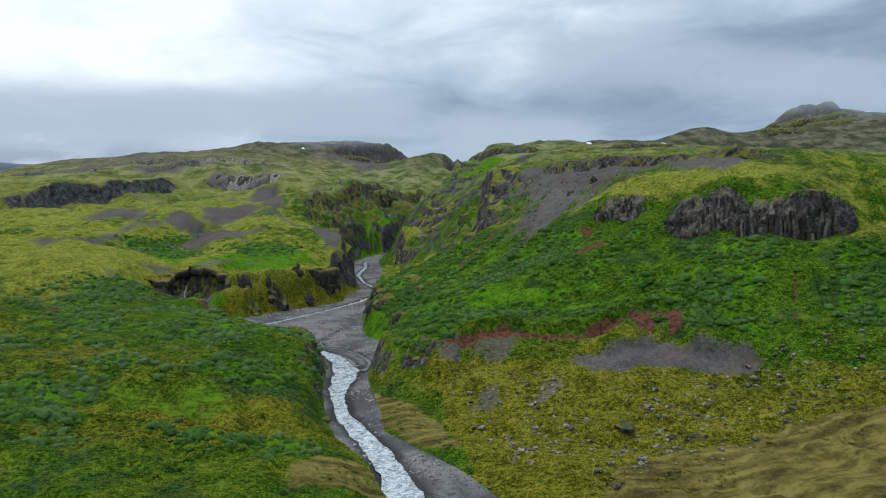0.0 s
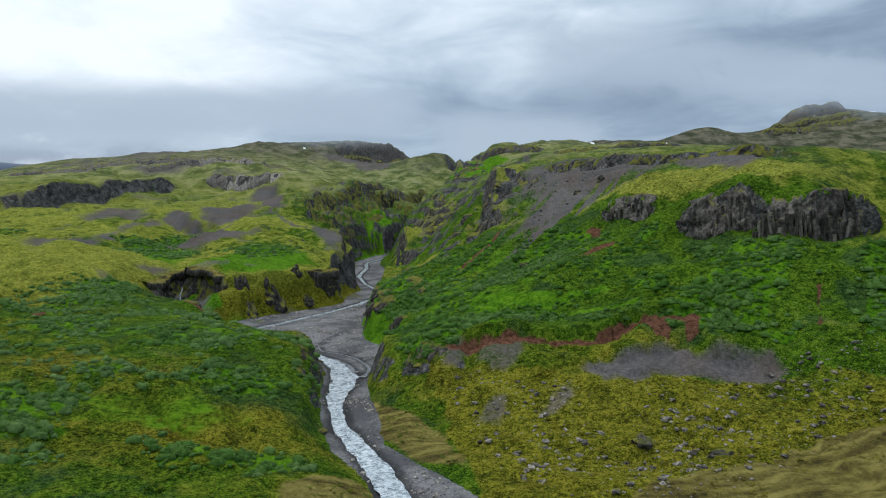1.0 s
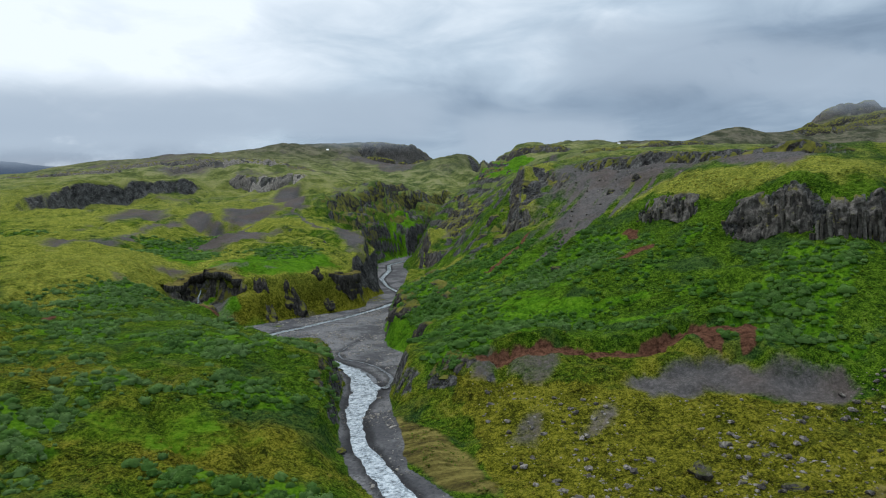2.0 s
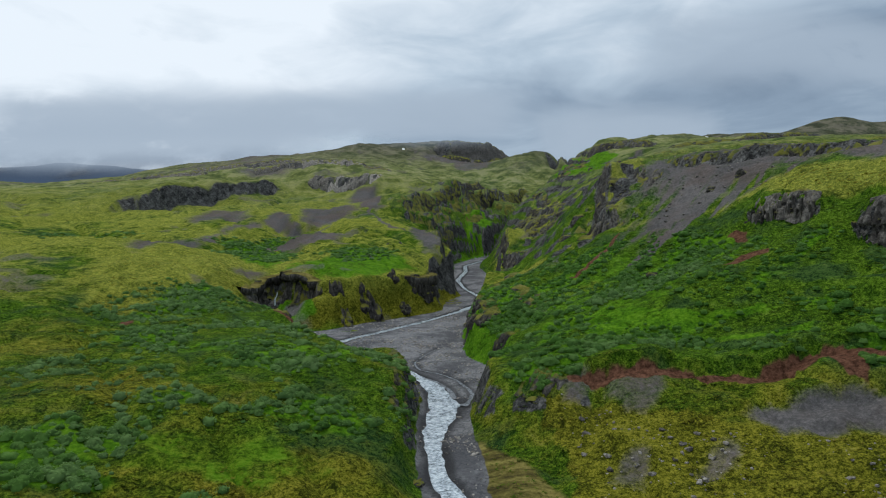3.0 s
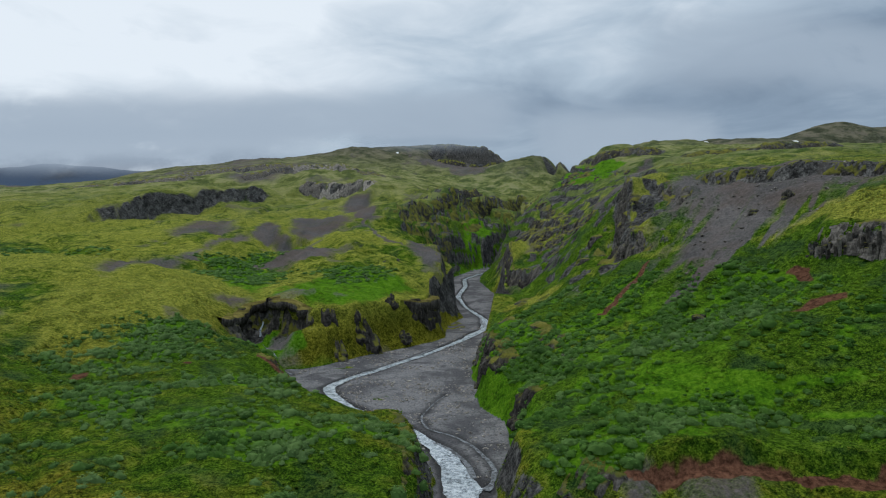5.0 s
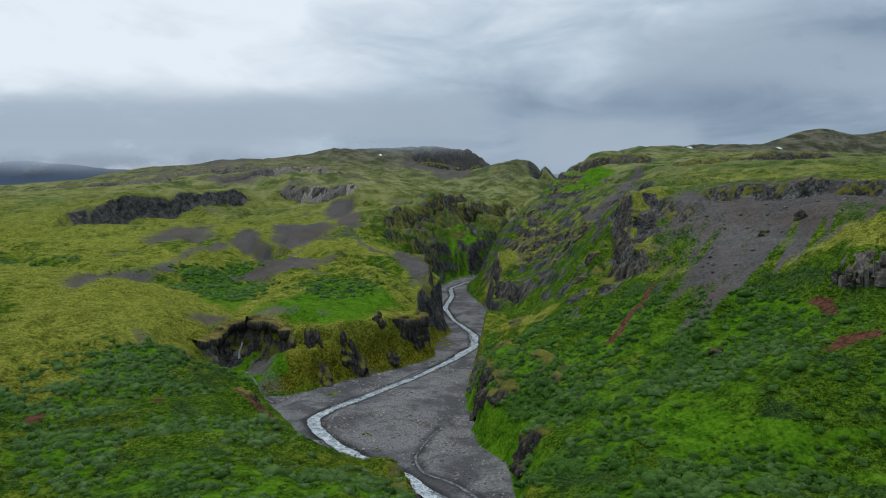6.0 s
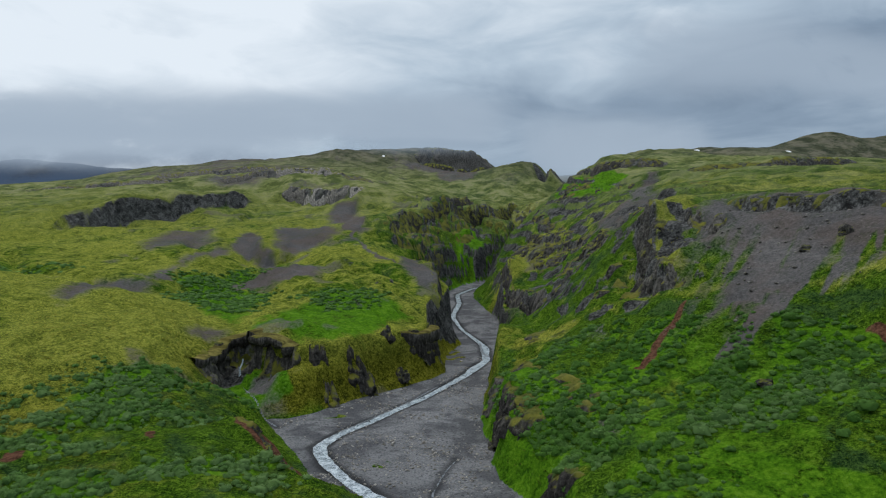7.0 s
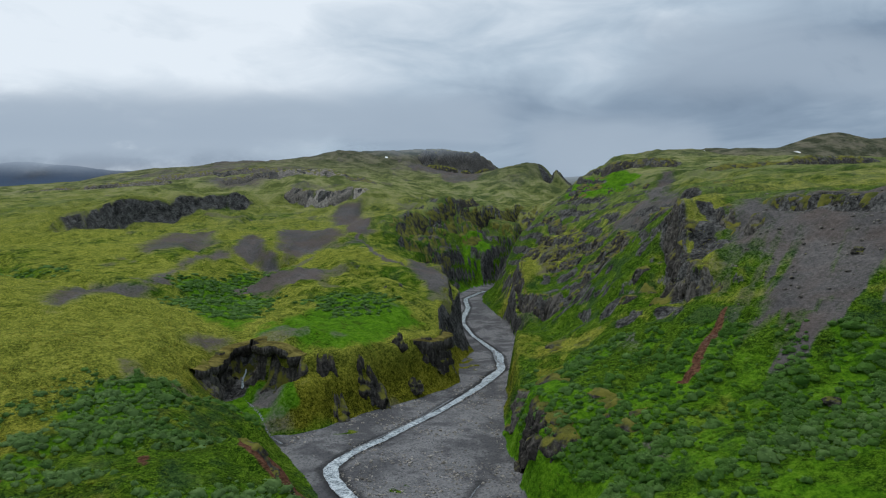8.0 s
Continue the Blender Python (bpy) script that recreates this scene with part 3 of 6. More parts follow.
patch("red", 1.0, 0.5, (39, 80.8), (45, 80.8), (47.7, 80.9), (43.9, 78.2), (39, 78.9))
patch("red", 1.0, 0.5, (44.9, 80.6), (48.2, 82), (50.3, 81.8), (48.3, 78.2), (45.8, 77.9))
patch("red", 1.0, 0.5, (50.6, 81.7), (53.5, 79.5), (52.3, 74.1), (50.4, 72.4), (48.7, 74.1))
patch("red", 1.0, 0.5, (55, 76.3), (57.4, 75.8), (55.4, 71.2), (53.1, 71.4))
patch("red", 0.9, 0.5, (70.2, 64.2), (73, 65.7), (69.8, 62.5))
patch("red", 0.9, 0.4, (75.6, 70.4), (77.4, 71), (73.1, 66.2), (72.9, 66.7))
patch("tan", 1.0, 0.8, (5.1, 84.3), (9.5, 76.2), (13.4, 65.7), (14.6, 54.4), (14.5, 52.4), (9.9, 56.1), (6.2, 63.7), (3.7, 70.2))
patch("dry", 0.9, 0.8, (9.7, 147.1), (15.3, 146), (20.3, 140.6), (24.5, 137.9), (30.3, 137.6), (35.8, 139.2), (35.1, 134.9), (27.5, 129.8), (22.5, 131.2), (17.2, 140.1), (9.9, 144.3))
patch("dry", 0.8, 0.8, (5.5, 145.7), (9.3, 140.5), (15.7, 125.8), (16.2, 117.8), (11.9, 123.6), (8.6, 135.2))
patch("dry", 0.7, 1.0, (20, 207.1), (27.6, 201.1), (31.2, 190.6), (23.2, 186.4), (14.2, 161.5), (15.3, 185.4))
patch("scree", 0.8, 0.6, (20.2, 134.7), (23.1, 133.2), (21.5, 127.6), (18.5, 126.3))
patch("tan", 0.9, 0.8, (-6, 46), (-3, 49), (1.5, 51.5), (4, 48), (5, 40), (-6, 40))
patch("lush", 1.0, 0.9, (24.7, 115.1), (29.9, 116.2), (36, 106.3), (44.2, 99.5), (50.4, 97.3), (51.8, 94.3), (41.4, 98.7), (26.9, 85.7), (23.7, 87), (25.7, 101.6))
patch("lush", 0.9, 0.9, (38.5, 96.1), (48.1, 89.2), (53.2, 87.1), (51.2, 84.1), (44.6, 89.7))
patch("lush", 1.0, 3.0, (73.5, 408.7), (92.8, 418.2), (102.6, 393.3), (103.3, 366.3), (86.2, 359.3), (74.9, 373.4))
patch("lush", 1.0, 3.0, (17, 443.7), (28.4, 470.7), (38, 450), (32.7, 434.9), (19.1, 420.8))
patch("lush", 0.9, 3.0, (4, 340), (13.1, 405.8), (32.4, 431.1), (27.3, 414), (12, 360))
patch("dry", 0.6, 3.0, (28, 340), (40, 352), (53.9, 362), (62.8, 346.8), (61.1, 327.3), (48, 314.7), (32.8, 305.4))
patch("dry", 0.8, 1.5, (70.6, 235.6), (64.8, 200.1), (56.3, 190.3), (51.6, 176.6), (48.5, 178.9), (51.7, 196.6))
patch("dry", 0.8, 2.0, (75.5, 144.3), (80.4, 140.1), (85.6, 125.3), (103.1, 106.2), (103.2, 102.8), (85.8, 94.2), (79.3, 106.8), (71.7, 122.3), (70.6, 140.7))
patch("dry", 0.5, 2.0, (89.1, 83.7), (113.9, 92.6), (91.2, 69), (84.1, 70.9), (83.2, 77.9))
patch("dry", 0.35, 1.5, (-46.4, 78.4), (-43.1, 82.1), (-35.2, 77.1), (-26.1, 78.2), (-28.7, 74.8), (-39.3, 69.7))
patch("dry", 0.45, 1.5, (-23.9, 57.3), (-19.4, 61.5), (-12.9, 67.2), (-6, 64.6), (-2.5, 62.5), (0.1, 56.8), (-11.6, 50.2), (-16.7, 51.6))


def patches(kind, x, y, wx, wy):
    """The patches of one kind, with ragged edges."""
    out = np.zeros(x.shape)
    for name, most, soft, outline in PATCHES:
        if name == kind:
            k = min(1.0, 0.4 + 0.3 * soft)
            out = np.maximum(out, most * zone(outline, x + k * (wx - x), y + k * (wy - y), 1.5 * soft))
    return out


def covers(x, y):
    """Scrub, dry moss, scree, red earth and lush grass at a place, each 0 to 1."""
    wx, wy = x + 2.4 * fbm(x, y, 9, 3, 61), y + 2.4 * fbm(x, y, 9, 3, 67)
    wx, wy = wx + 0.9 * fbm(x, y, 2.6, 2, 193), wy + 0.9 * fbm(x, y, 2.6, 2, 197)
    far = np.hypot(x, y)
    n1, n2 = fbm(x, y, 34, 3, 83), fbm(x, y, 11, 3, 89)
    # scrub
    scrub = smooth(-0.30, 0.05, n2 + 0.2) * inside([(14, 86), (28, 89), (42, 85), (57, 71), (70, 60), (86, 56), (96, 72), (88, 80), (79, 86), (71, 100), (63, 122), (58, 140), (46, 158),
                                                   (38, 170), (26, 182), (15, 190), (10, 176), (8, 150), (12, 130), (8, 112), (9, 96)], wx, wy)
    scrub = scrub * (1 - 0.85 * blob(wx, wy, 38, 108, 17, 6, -35)) * (1 - 0.9 * blob(wx, wy, 50, 88, 10, 5, -50)) * (1 - 0.9 * band(wx, wy, [(62, 160), (50, 140), (44, 130)], 2.4))
    # grassy runs down the slope between the bushes
    run_u, run_v = 0.8 * x + 0.6 * y, 0.6 * x - 0.8 * y
    grassy = fbm(run_u * 0.22, run_v, 6.5, 3, 231)
    scrub = scrub * (1 - 0.95 * smooth(0.02, 0.30, grassy))
    left = smooth(-0.35, 0.15, fbm(x * 0.55, y, 7, 3, 237)) * np.clip(blob(wx, wy, -60, 136, 17, 13, 40) + blob(wx, wy, -42, 110, 18, 10, -10) + blob(wx, wy, -20, 92, 13, 9, 20) + blob(wx, wy, -12, 92, 8, 16, 10)
                   + blob(wx, wy, -20, 75, 15, 5, 8) + blob(wx, wy, -38, 62, 14, 4.5, 5) + blob(wx, wy, -22, 52, 11, 3.5, 20) + blob(wx, wy, -50, 84, 10, 9) + blob(wx, wy, -30, 120, 9, 5, 20) + blob(wx, wy, -34, 56, 8, 2.5, 0)
                   + blob(wx, wy, -8, 52, 5, 4) + blob(wx, wy, -60, 158, 11, 7, 40) + blob(wx, wy, -46, 168, 7, 3, -30) + blob(wx, wy, -33, 46, 9, 3, 0), 0, 1) * smooth(-0.45, 0.0, n2)
    mid = np.clip(blob(wx, wy, -72, 236, 12, 14, 20) + blob(wx, wy, -82, 262, 11, 14, 30) + 0.8 * blob(wx, wy, -32, 242, 16, 7, 10) + 0.6 * blob(wx, wy, -150, 260, 22, 9), 0, 1)
    scrub = np.clip(scrub + left + mid, 0, 1)
    scrub = np.maximum(scrub, patches("scrub", x, y, wx, wy))
    # dry moss and yellow grass
    dry = 0.36 - 0.12 * smooth(150, 110, y) * (x < 0) + 0.50 * n1 + 0.22 * n2 + 0.25 * smooth(150, 260, far) * smooth(40, 0, x)
    dry = dry + 0.6 * inside([(14, 84), (24, 76), (36, 70), (58, 60), (75, 50), (130, 40), (130, -40), (14, -40), (15, 60)], wx, wy)
    dry = dry + patches("dry", x, y, wx, wy) - 0.25 * blob(wx, wy, 66, 290, 34, 90, -10) - 0.7 * blob(wx, wy, 20, 420, 40, 80, -20) + 0.65 * band(wx, wy, [(-40, 182), (-30, 187), (-22, 192), (-12, 204), (-3, 217), (2, 236)], 7.0)
    dry = dry - 0.75 * zone([(12, 90), (40, 84), (58, 72), (90, 60), (100, 80), (74, 112), (66, 132), (50, 160), (30, 190), (14, 200), (8, 150)], wx, wy, 5.0) + 0.6 * blob(wx, wy, 4, 246, 8, 16) + 0.4 * blob(wx, wy, 16, 176, 5, 12)
    # loose stone
    fall_u, fall_v = 0.75 * x + 0.65 * y, 0.65 * x - 0.75 * y
    tongue = fbm(fall_u * 0.14, fall_v, 3.6, 3, 221)
    scree = patches("scree", x, y, wx, wy)
    chute = zone([(30, 128), (50, 120), (70, 140), (100, 142), (76, 200), (56, 200), (44, 168)], x, y, 6.0)
    fan = smooth(-0.12, 0.28, 1.1 * tongue + (fall_u - 122) / 44 - 0.20 + 0.35 * n2)
    fan = fan * zone([(38, 142), (48, 156), (59, 168), (58, 182), (66, 195), (76, 188), (88, 168), (100, 142), (110, 124), (100, 120), (84, 138), (70, 142), (52, 138)], wx, wy, 3.0)
    runnel = smooth(0.02, 0.28, fbm(fall_u * 0.10, fall_v, 2.6, 3, 225))
    loose = np.maximum(scree * smooth(-0.55, 0.05, tongue + 0.45 * smooth(105, 150, fall_u) - 0.1), 0.95 * fan) * (1 - 0.95 * runnel * smooth(178, 140, fall_u))
    scree = np.where(chute > 0.2, np.maximum(loose, 0.45 * chute * smooth(0.16, 0.45, tongue) * smooth(95, 125, fall_u)), scree)
    scree = scree + 0.6 * smooth(560, 760, y) * smooth(-0.1, 0.4, fbm(x, y, 110, 3, 97)) * smooth(300, 100, x) + blob(wx, wy, 40, 806, 62, 42) + 0.5 * blob(wx, wy, -150, 600, 50, 22) + 0.6 * blob(wx, wy, -230, 690, 80, 24)
    scree = scree + 0.55 * smooth(0.34, 0.5, fbm(x, y, 20, 3, 101)) * (far > 170) * (x < 0) + 0.5 * blob(wx, wy, 31, 285, 3, 8)
    scree = np.clip(np.maximum(scree, 0.9 * band(wx, wy, [(-41, 352), (-36, 335), (-30, 318), (-20, 300), (-12, 286)], 1.0)), 0, 1)
    red = np.maximum(patches("red", x, y, wx, wy), band(x + 0.3 * (wx - x), y + 0.3 * (wy - y), [(17.5, 85.2), (25, 83.2), (29.5, 81.6), (35, 80.7), (39, 79.8), (45, 80.2), (49, 81.4), (53, 78), (57, 74.4)], 0.75))
    lush = np.clip(patches("lush", x, y, wx, wy) + 0.5 * blob(wx, wy, 35, 130, 22, 26) + 0.15 * blob(wx, wy, 30, 420, 42, 70, -20) + 0.8 * blob(wx, wy, 9, 156, 6, 28) + 0.8 * blob(wx, wy, 8, 118, 5, 14)
                   + 0.5 * blob(wx, wy, -25, 62, 14, 5) + 0.5 * blob(wx, wy, -30, 100, 20, 6), 0, 1)
    return scrub, dry, scree, red, lush


# ---- end of terrain arithmetic ----


def ground_material():
    mat = bpy.data.materials.new("ground")
    mat.use_nodes = True
    t = mat.node_tree
    bsdf = t.nodes["Principled BSDF"]
    pos = node(t, "ShaderNodeNewGeometry").outputs["Position"]
    a = node(t, "ShaderNodeSeparateColor", {0: node(t, "ShaderNodeAttribute", attribute_name="cover").outputs["Color"]})
    b = node(t, "ShaderNodeSeparateColor", {0: node(t, "ShaderNodeAttribute", attribute_name="earth").outputs["Color"]})
    wide = noise_tex(t, pos, 0.035, 4.0, 0.6)
    mid = noise_tex(t, pos, 0.28, 5.0, 0.62, 0.4)
    fine = noise_tex(t, pos, 1.5, 6.0, 0.72)
    speck = noise_tex(t, pos, 4.2, 4.0, 0.75)
    warp = node(t, "ShaderNodeVectorMath", {0: pos, 1: node(t, "ShaderNodeTexNoise", {"Vector": pos, "Scale": 1.1, "Detail": 3.0}).outputs["Color"]}, operation="ADD").outputs[0]
    tussock = node(t, "ShaderNodeTexVoronoi", {"Vector": warp, "Scale": 0.85, "Randomness": 1.0}).outputs["Distance"]
    # clump also darkens the gaps between tussocks, crevice shade put into the colour
    clump = math_node(t, "SUBTRACT", 0.62, math_node(t, "MULTIPLY", tussock, 0.30))
    blend = math_node(t, "ADD", math_node(t, "MULTIPLY", mid, 0.16), math_node(t, "MULTIPLY", fine, 0.36))
    blend = math_node(t, "ADD", blend, math_node(t, "ADD", math_node(t, "MULTIPLY", speck, 0.40), math_node(t, "MULTIPLY", clump, 0.08)))
    blend = math_node(t, "ADD", math_node(t, "MULTIPLY", math_node(t, "SUBTRACT", blend, 0.50), 1.9), 0.50)
    patch = noise_tex(t, pos, 0.10, 4.0, 0.6, 0.6)
    grass = ramp(t, blend, (0.38, (0.009, 0.028, 0.003)), (0.50, (0.042, 0.095, 0.006)), (0.62, (0.120, 0.205, 0.015)))
    dry = ramp(t, blend, (0.38, (0.024, 0.028, 0.004)), (0.50, (0.104, 0.112, 0.010)), (0.62, (0.250, 0.235, 0.026)))
    deep = ramp(t, blend, (0.40, (0.009, 0.029, 0.008)), (0.60, (0.060, 0.118, 0.024)))
    grass = mix_col(t, step(t, patch, 0.50, 0.62), grass, deep)
    col = mix_col(t, step(t, math_node(t, "ADD", b.outputs[1], math_node(t, "MULTIPLY", math_node(t, "SUBTRACT", mid, 0.5), 1.2)), 0.15, 0.95), grass, dry)
    high = node(t, "ShaderNodeSeparateXYZ", {0: pos}).outputs[2]
    moss = ramp(t, blend, (0.38, (0.060, 0.080, 0.014)), (0.50, (0.180, 0.215, 0.030)), (0.62, (0.350, 0.360, 0.065)))
    moss_way = math_node(t, "MULTIPLY", step(t, high, 9.0, 22.0), step(t, math_node(t, "ADD", b.outputs[1], math_node(t, "MULTIPLY", math_node(t, "SUBTRACT", mid, 0.5), 1.6)), 0.15, 0.75))
    col = mix_col(t, math_node(t, "MULTIPLY", moss_way, 0.8), col, moss)
    # moor plants, paled and blued in colour to stand in for air haze
    moor = ramp(t, noise_tex(t, pos, 0.06, 6.0, 0.7), (0.42, (0.050, 0.070, 0.030)), (0.50, (0.132, 0.156, 0.058)), (0.58, (0.230, 0.235, 0.120)))
    col = mix_col(t, math_node(t, "MULTIPLY", step(t, high, 36.0, 100.0), 0.8), col, moor)
    bleak = ramp(t, noise_tex(t, pos, 0.05, 6.0, 0.7), (0.42, (0.030, 0.034, 0.026)), (0.50, (0.074, 0.076, 0.056)), (0.58, (0.140, 0.126, 0.100)))
    col = mix_col(t, math_node(t, "MULTIPLY", step(t, high, 100.0, 165.0), 0.85), col, bleak)
    pale = node(t, "ShaderNodeAttribute", attribute_name="earth").outputs["Alpha"]
    stripe = noise_tex(t, node(t, "ShaderNodeMapping", {"Vector": pos, "Scale": (0.12, 0.6, 0.6), "Rotation": (0, 0, -0.25)}).outputs[0], 1.0, 4.0, 0.6)
    tan = ramp(t, math_node(t, "ADD", math_node(t, "MULTIPLY", stripe, 0.65), math_node(t, "MULTIPLY", fine, 0.35)), (0.38, (0.052, 0.044, 0.018)), (0.48, (0.122, 0.106, 0.030)), (0.60, (0.235, 0.205, 0.062)))
    col = mix_col(t, step(t, math_node(t, "ADD", pale, math_node(t, "MULTIPLY", math_node(t, "SUBTRACT", mid, 0.5), 1.0)), 0.3, 0.8), col, tan)
    lush = ramp(t, math_node(t, "ADD", math_node(t, "MULTIPLY", mid, 0.4), math_node(t, "MULTIPLY", fine, 0.6)), (0.40, (0.020, 0.070, 0.004)), (0.50, (0.062, 0.160, 0.007)), (0.60, (0.115, 0.240, 0.012)))
    col = mix_col(t, step(t, math_node(t, "ADD", a.outputs[1], math_node(t, "MULTIPLY", math_node(t, "SUBTRACT", mid, 0.5), 0.9)), 0.3, 0.7), col, lush)
    scree = ramp(t, math_node(t, "ADD", math_node(t, "MULTIPLY", fine, 0.45), math_node(t, "ADD", math_node(t, "MULTIPLY", wide, 0.25), math_node(t, "MULTIPLY", speck, 0.3))), (0.36, (0.042, 0.040, 0.042)), (0.50, (0.086, 0.083, 0.083)), (0.64, (0.175, 0.164, 0.160)))
    scree = mix_col(t, math_node(t, "MULTIPLY", step(t, noise_tex(t, pos, 0.055, 3.0, 0.6), 0.42, 0.60), 0.32), scree, mix_col(t, fine, (0.060, 0.038, 0.030, 1), (0.165, 0.115, 0.090, 1)))
    col = mix_col(t, step(t, math_node(t, "ADD", b.outputs[2], math_node(t, "MULTIPLY", math_node(t, "SUBTRACT", math_node(t, "ADD", math_node(t, "MULTIPLY", mid, 0.5), math_node(t, "MULTIPLY", fine, 0.5)), 0.5), 2.4)), 0.15, 0.95), col, scree)
    red = ramp(t, fine, (0.38, (0.046, 0.021, 0.013)), (0.62, (0.165, 0.080, 0.050)))
    col = mix_col(t, step(t, math_node(t, "ADD", b.outputs[0], math_node(t, "MULTIPLY", math_node(t, "SUBTRACT", mid, 0.5), 0.8)), 0.35, 0.65), col, red)
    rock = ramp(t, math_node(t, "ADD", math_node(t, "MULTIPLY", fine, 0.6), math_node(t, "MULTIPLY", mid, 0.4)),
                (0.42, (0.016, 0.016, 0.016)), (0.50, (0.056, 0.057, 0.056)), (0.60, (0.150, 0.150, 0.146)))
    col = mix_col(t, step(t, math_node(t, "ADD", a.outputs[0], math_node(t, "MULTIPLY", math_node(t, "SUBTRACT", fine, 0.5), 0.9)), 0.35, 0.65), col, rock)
    peb = node(t, "ShaderNodeTexVoronoi", {"Vector": pos, "Scale": 3.2})
    stones = mix_col(t, 0.55, ramp(t, fine, (0.3, (0.050, 0.054, 0.064)), (0.7, (0.17, 0.178, 0.200))), node(t, "ShaderNodeHueSaturation", {"Color": peb.outputs["Color"], "Saturation": 0.0, "Value": 0.34}).outputs[0])
    stones = mix_col(t, math_node(t, "MULTIPLY", step(t, patch, 0.40, 0.60), 0.7), stones, (0.055, 0.057, 0.064, 1))
    wet = node(t, "ShaderNodeAttribute", attribute_name="cover").outputs["Alpha"]
    stones = mix_col(t, math_node(t, "MULTIPLY", wet, 0.8), stones, (0.035, 0.036, 0.038, 1))
    col = mix_col(t, step(t, a.outputs[2], 0.35, 0.6), col, stones)
    t.links.new(col, bsdf.inputs["Base Color"])
    bsdf.inputs["Roughness"].default_value = 0.95
    bsdf.inputs["Specular IOR Level"].default_value = 0.02
    hgt = math_node(t, "ADD", math_node(t, "MULTIPLY", mid, 0.8), math_node(t, "MULTIPLY", fine, 0.6))
    hgt = math_node(t, "ADD", hgt, math_node(t, "ADD", math_node(t, "MULTIPLY", speck, 0.16), math_node(t, "MULTIPLY", clump, 0.35)))
    bump = node(t, "ShaderNodeBump", {"Height": hgt, "Strength": math_node(t, "SUBTRACT", 1.0, math_node(t, "MULTIPLY", b.outputs[2], 0.5)), "Distance": 0.75})
    t.links.new(bump.outputs[0], bsdf.inputs["Normal"])
    return mat


GROUND = ground_material()


def build_ground():
    xs = spaced(-4400, 4400, -70, 95, 0.55, 1.02, 1.02)
    ys = spaced(-700, 4500, 36, 225, 0.6, 1.08, 1.012)
    x, y = np.meshgrid(xs, ys)
    z = height(x, y)
    nx, ny = len(xs), len(ys)
    mesh = bpy.data.meshes.new("ground")
    co = np.stack([x, y, z], -1).reshape(-1, 3)
    mesh.vertices.add(nx * ny)
    mesh.vertices.foreach_set("co", co.ravel())
    i = (np.arange(ny - 1)[:, None] * nx + np.arange(nx - 1)[None, :]).ravel()
    quads = np.stack([i, i + 1, i + nx + 1, i + nx], 1).astype(np.int32)
    mesh.loops.add(quads.size)
    mesh.loops.foreach_set("vertex_index", quads.ravel())
    mesh.polygons.add(len(quads))
    mesh.polygons.foreach_set("loop_start", np.arange(0, quads.size, 4, dtype=np.int32))
    mesh.update()
    mesh.polygons.foreach_set("use_smooth", np.ones(len(quads), bool))
    # what covers the ground
    gy, gx = np.gradient(z, ys, xs)
    slope = np.hypot(gx, gy)
    d = bank(x, y)
    scrub, dry, scree, red, lush = covers(x, y)
    strata = (z + 2.6 * fbm(x, y, 18, 3, 181)) / 6.5
    strata = strata - np.floor(strata)
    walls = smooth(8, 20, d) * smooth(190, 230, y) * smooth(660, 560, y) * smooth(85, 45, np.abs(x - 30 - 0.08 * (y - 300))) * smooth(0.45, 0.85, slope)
    # stretch of the gorge wall that gets rock bands whatever its slope
    wall_zone = zone(GORGE_WALL, x + 5 * fbm(x, y, 14, 3, 203), y + 5 * fbm(x, y, 14, 3, 205), 4.0)
    walls = np.maximum(walls, 0.95 * wall_zone)
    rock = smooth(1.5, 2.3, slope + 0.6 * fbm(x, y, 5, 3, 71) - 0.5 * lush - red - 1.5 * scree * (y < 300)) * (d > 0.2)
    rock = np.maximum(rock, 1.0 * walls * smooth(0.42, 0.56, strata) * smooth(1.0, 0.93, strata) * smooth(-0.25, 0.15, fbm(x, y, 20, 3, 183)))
    # turf hangs over the far bank and the bank beside the gravel
    rock = rock * (1 - 0.9 * smooth(36, 26, np.hypot(x + 20, y - 194))) * (1 - 0.85 * smooth(11, 6, np.hypot(x - 12, (y - 185) / 8)))
    rock = np.maximum(rock, np.maximum(blob(x, y, -53, 191, 3.5, 5), 0.9 * band(x, y, [(-24, 126), (-30, 132.5), (-36, 139)], 0.9)))
    rock = rock * (1 - 0.9 * blob(x, y, 24, 450, 13, 9, 30)) * (1 - 0.8 * blob(x, y, 20, 400, 5, 12, -20)) * (1 - 0.7 * blob(x, y, -8, 360, 7, 14))
    # broken rock showing through the moss of the spur beside the gorge
    rock = np.maximum(rock, 0.85 * np.clip(blob(x, y, 52, 235, 24, 75, -8) + blob(x, y, 60, 330, 18, 50, -12), 0, 1) * smooth(0.05, 0.35, fbm(x, y, 6, 3, 241)))
    # rock on the steep face of every step, and over the bare far mountains, where its dark tone stands in for shade and
    # haze
    rock = np.maximum(rock, step_faces(x, y))
    rock = np.maximum(rock, np.maximum(0.9 * smooth(1250, 1600, np.hypot(x, y)), blob(x, y, 138, 718, 10, 36, 20)))
    rock = rock * (1 - 0.95 * zone([(14, 92), (14, 84), (19, 70), (66, 56), (78, 62), (60, 84), (30, 92)], x, y, 1.5))
    rock = np.maximum(rock, 0.95 * band(x, y, [(5.8, 94), (7.5, 89), (10, 86), (14, 84), (18.5, 81.5)], 1.5) * smooth(-0.12, 0.2, fbm(x, y, 2.2, 3, 271)))
    gravel = smooth(0.6, -0.2, d)
    wet = smooth(0.02, 0.5, water_depth(x, y, 1.7))
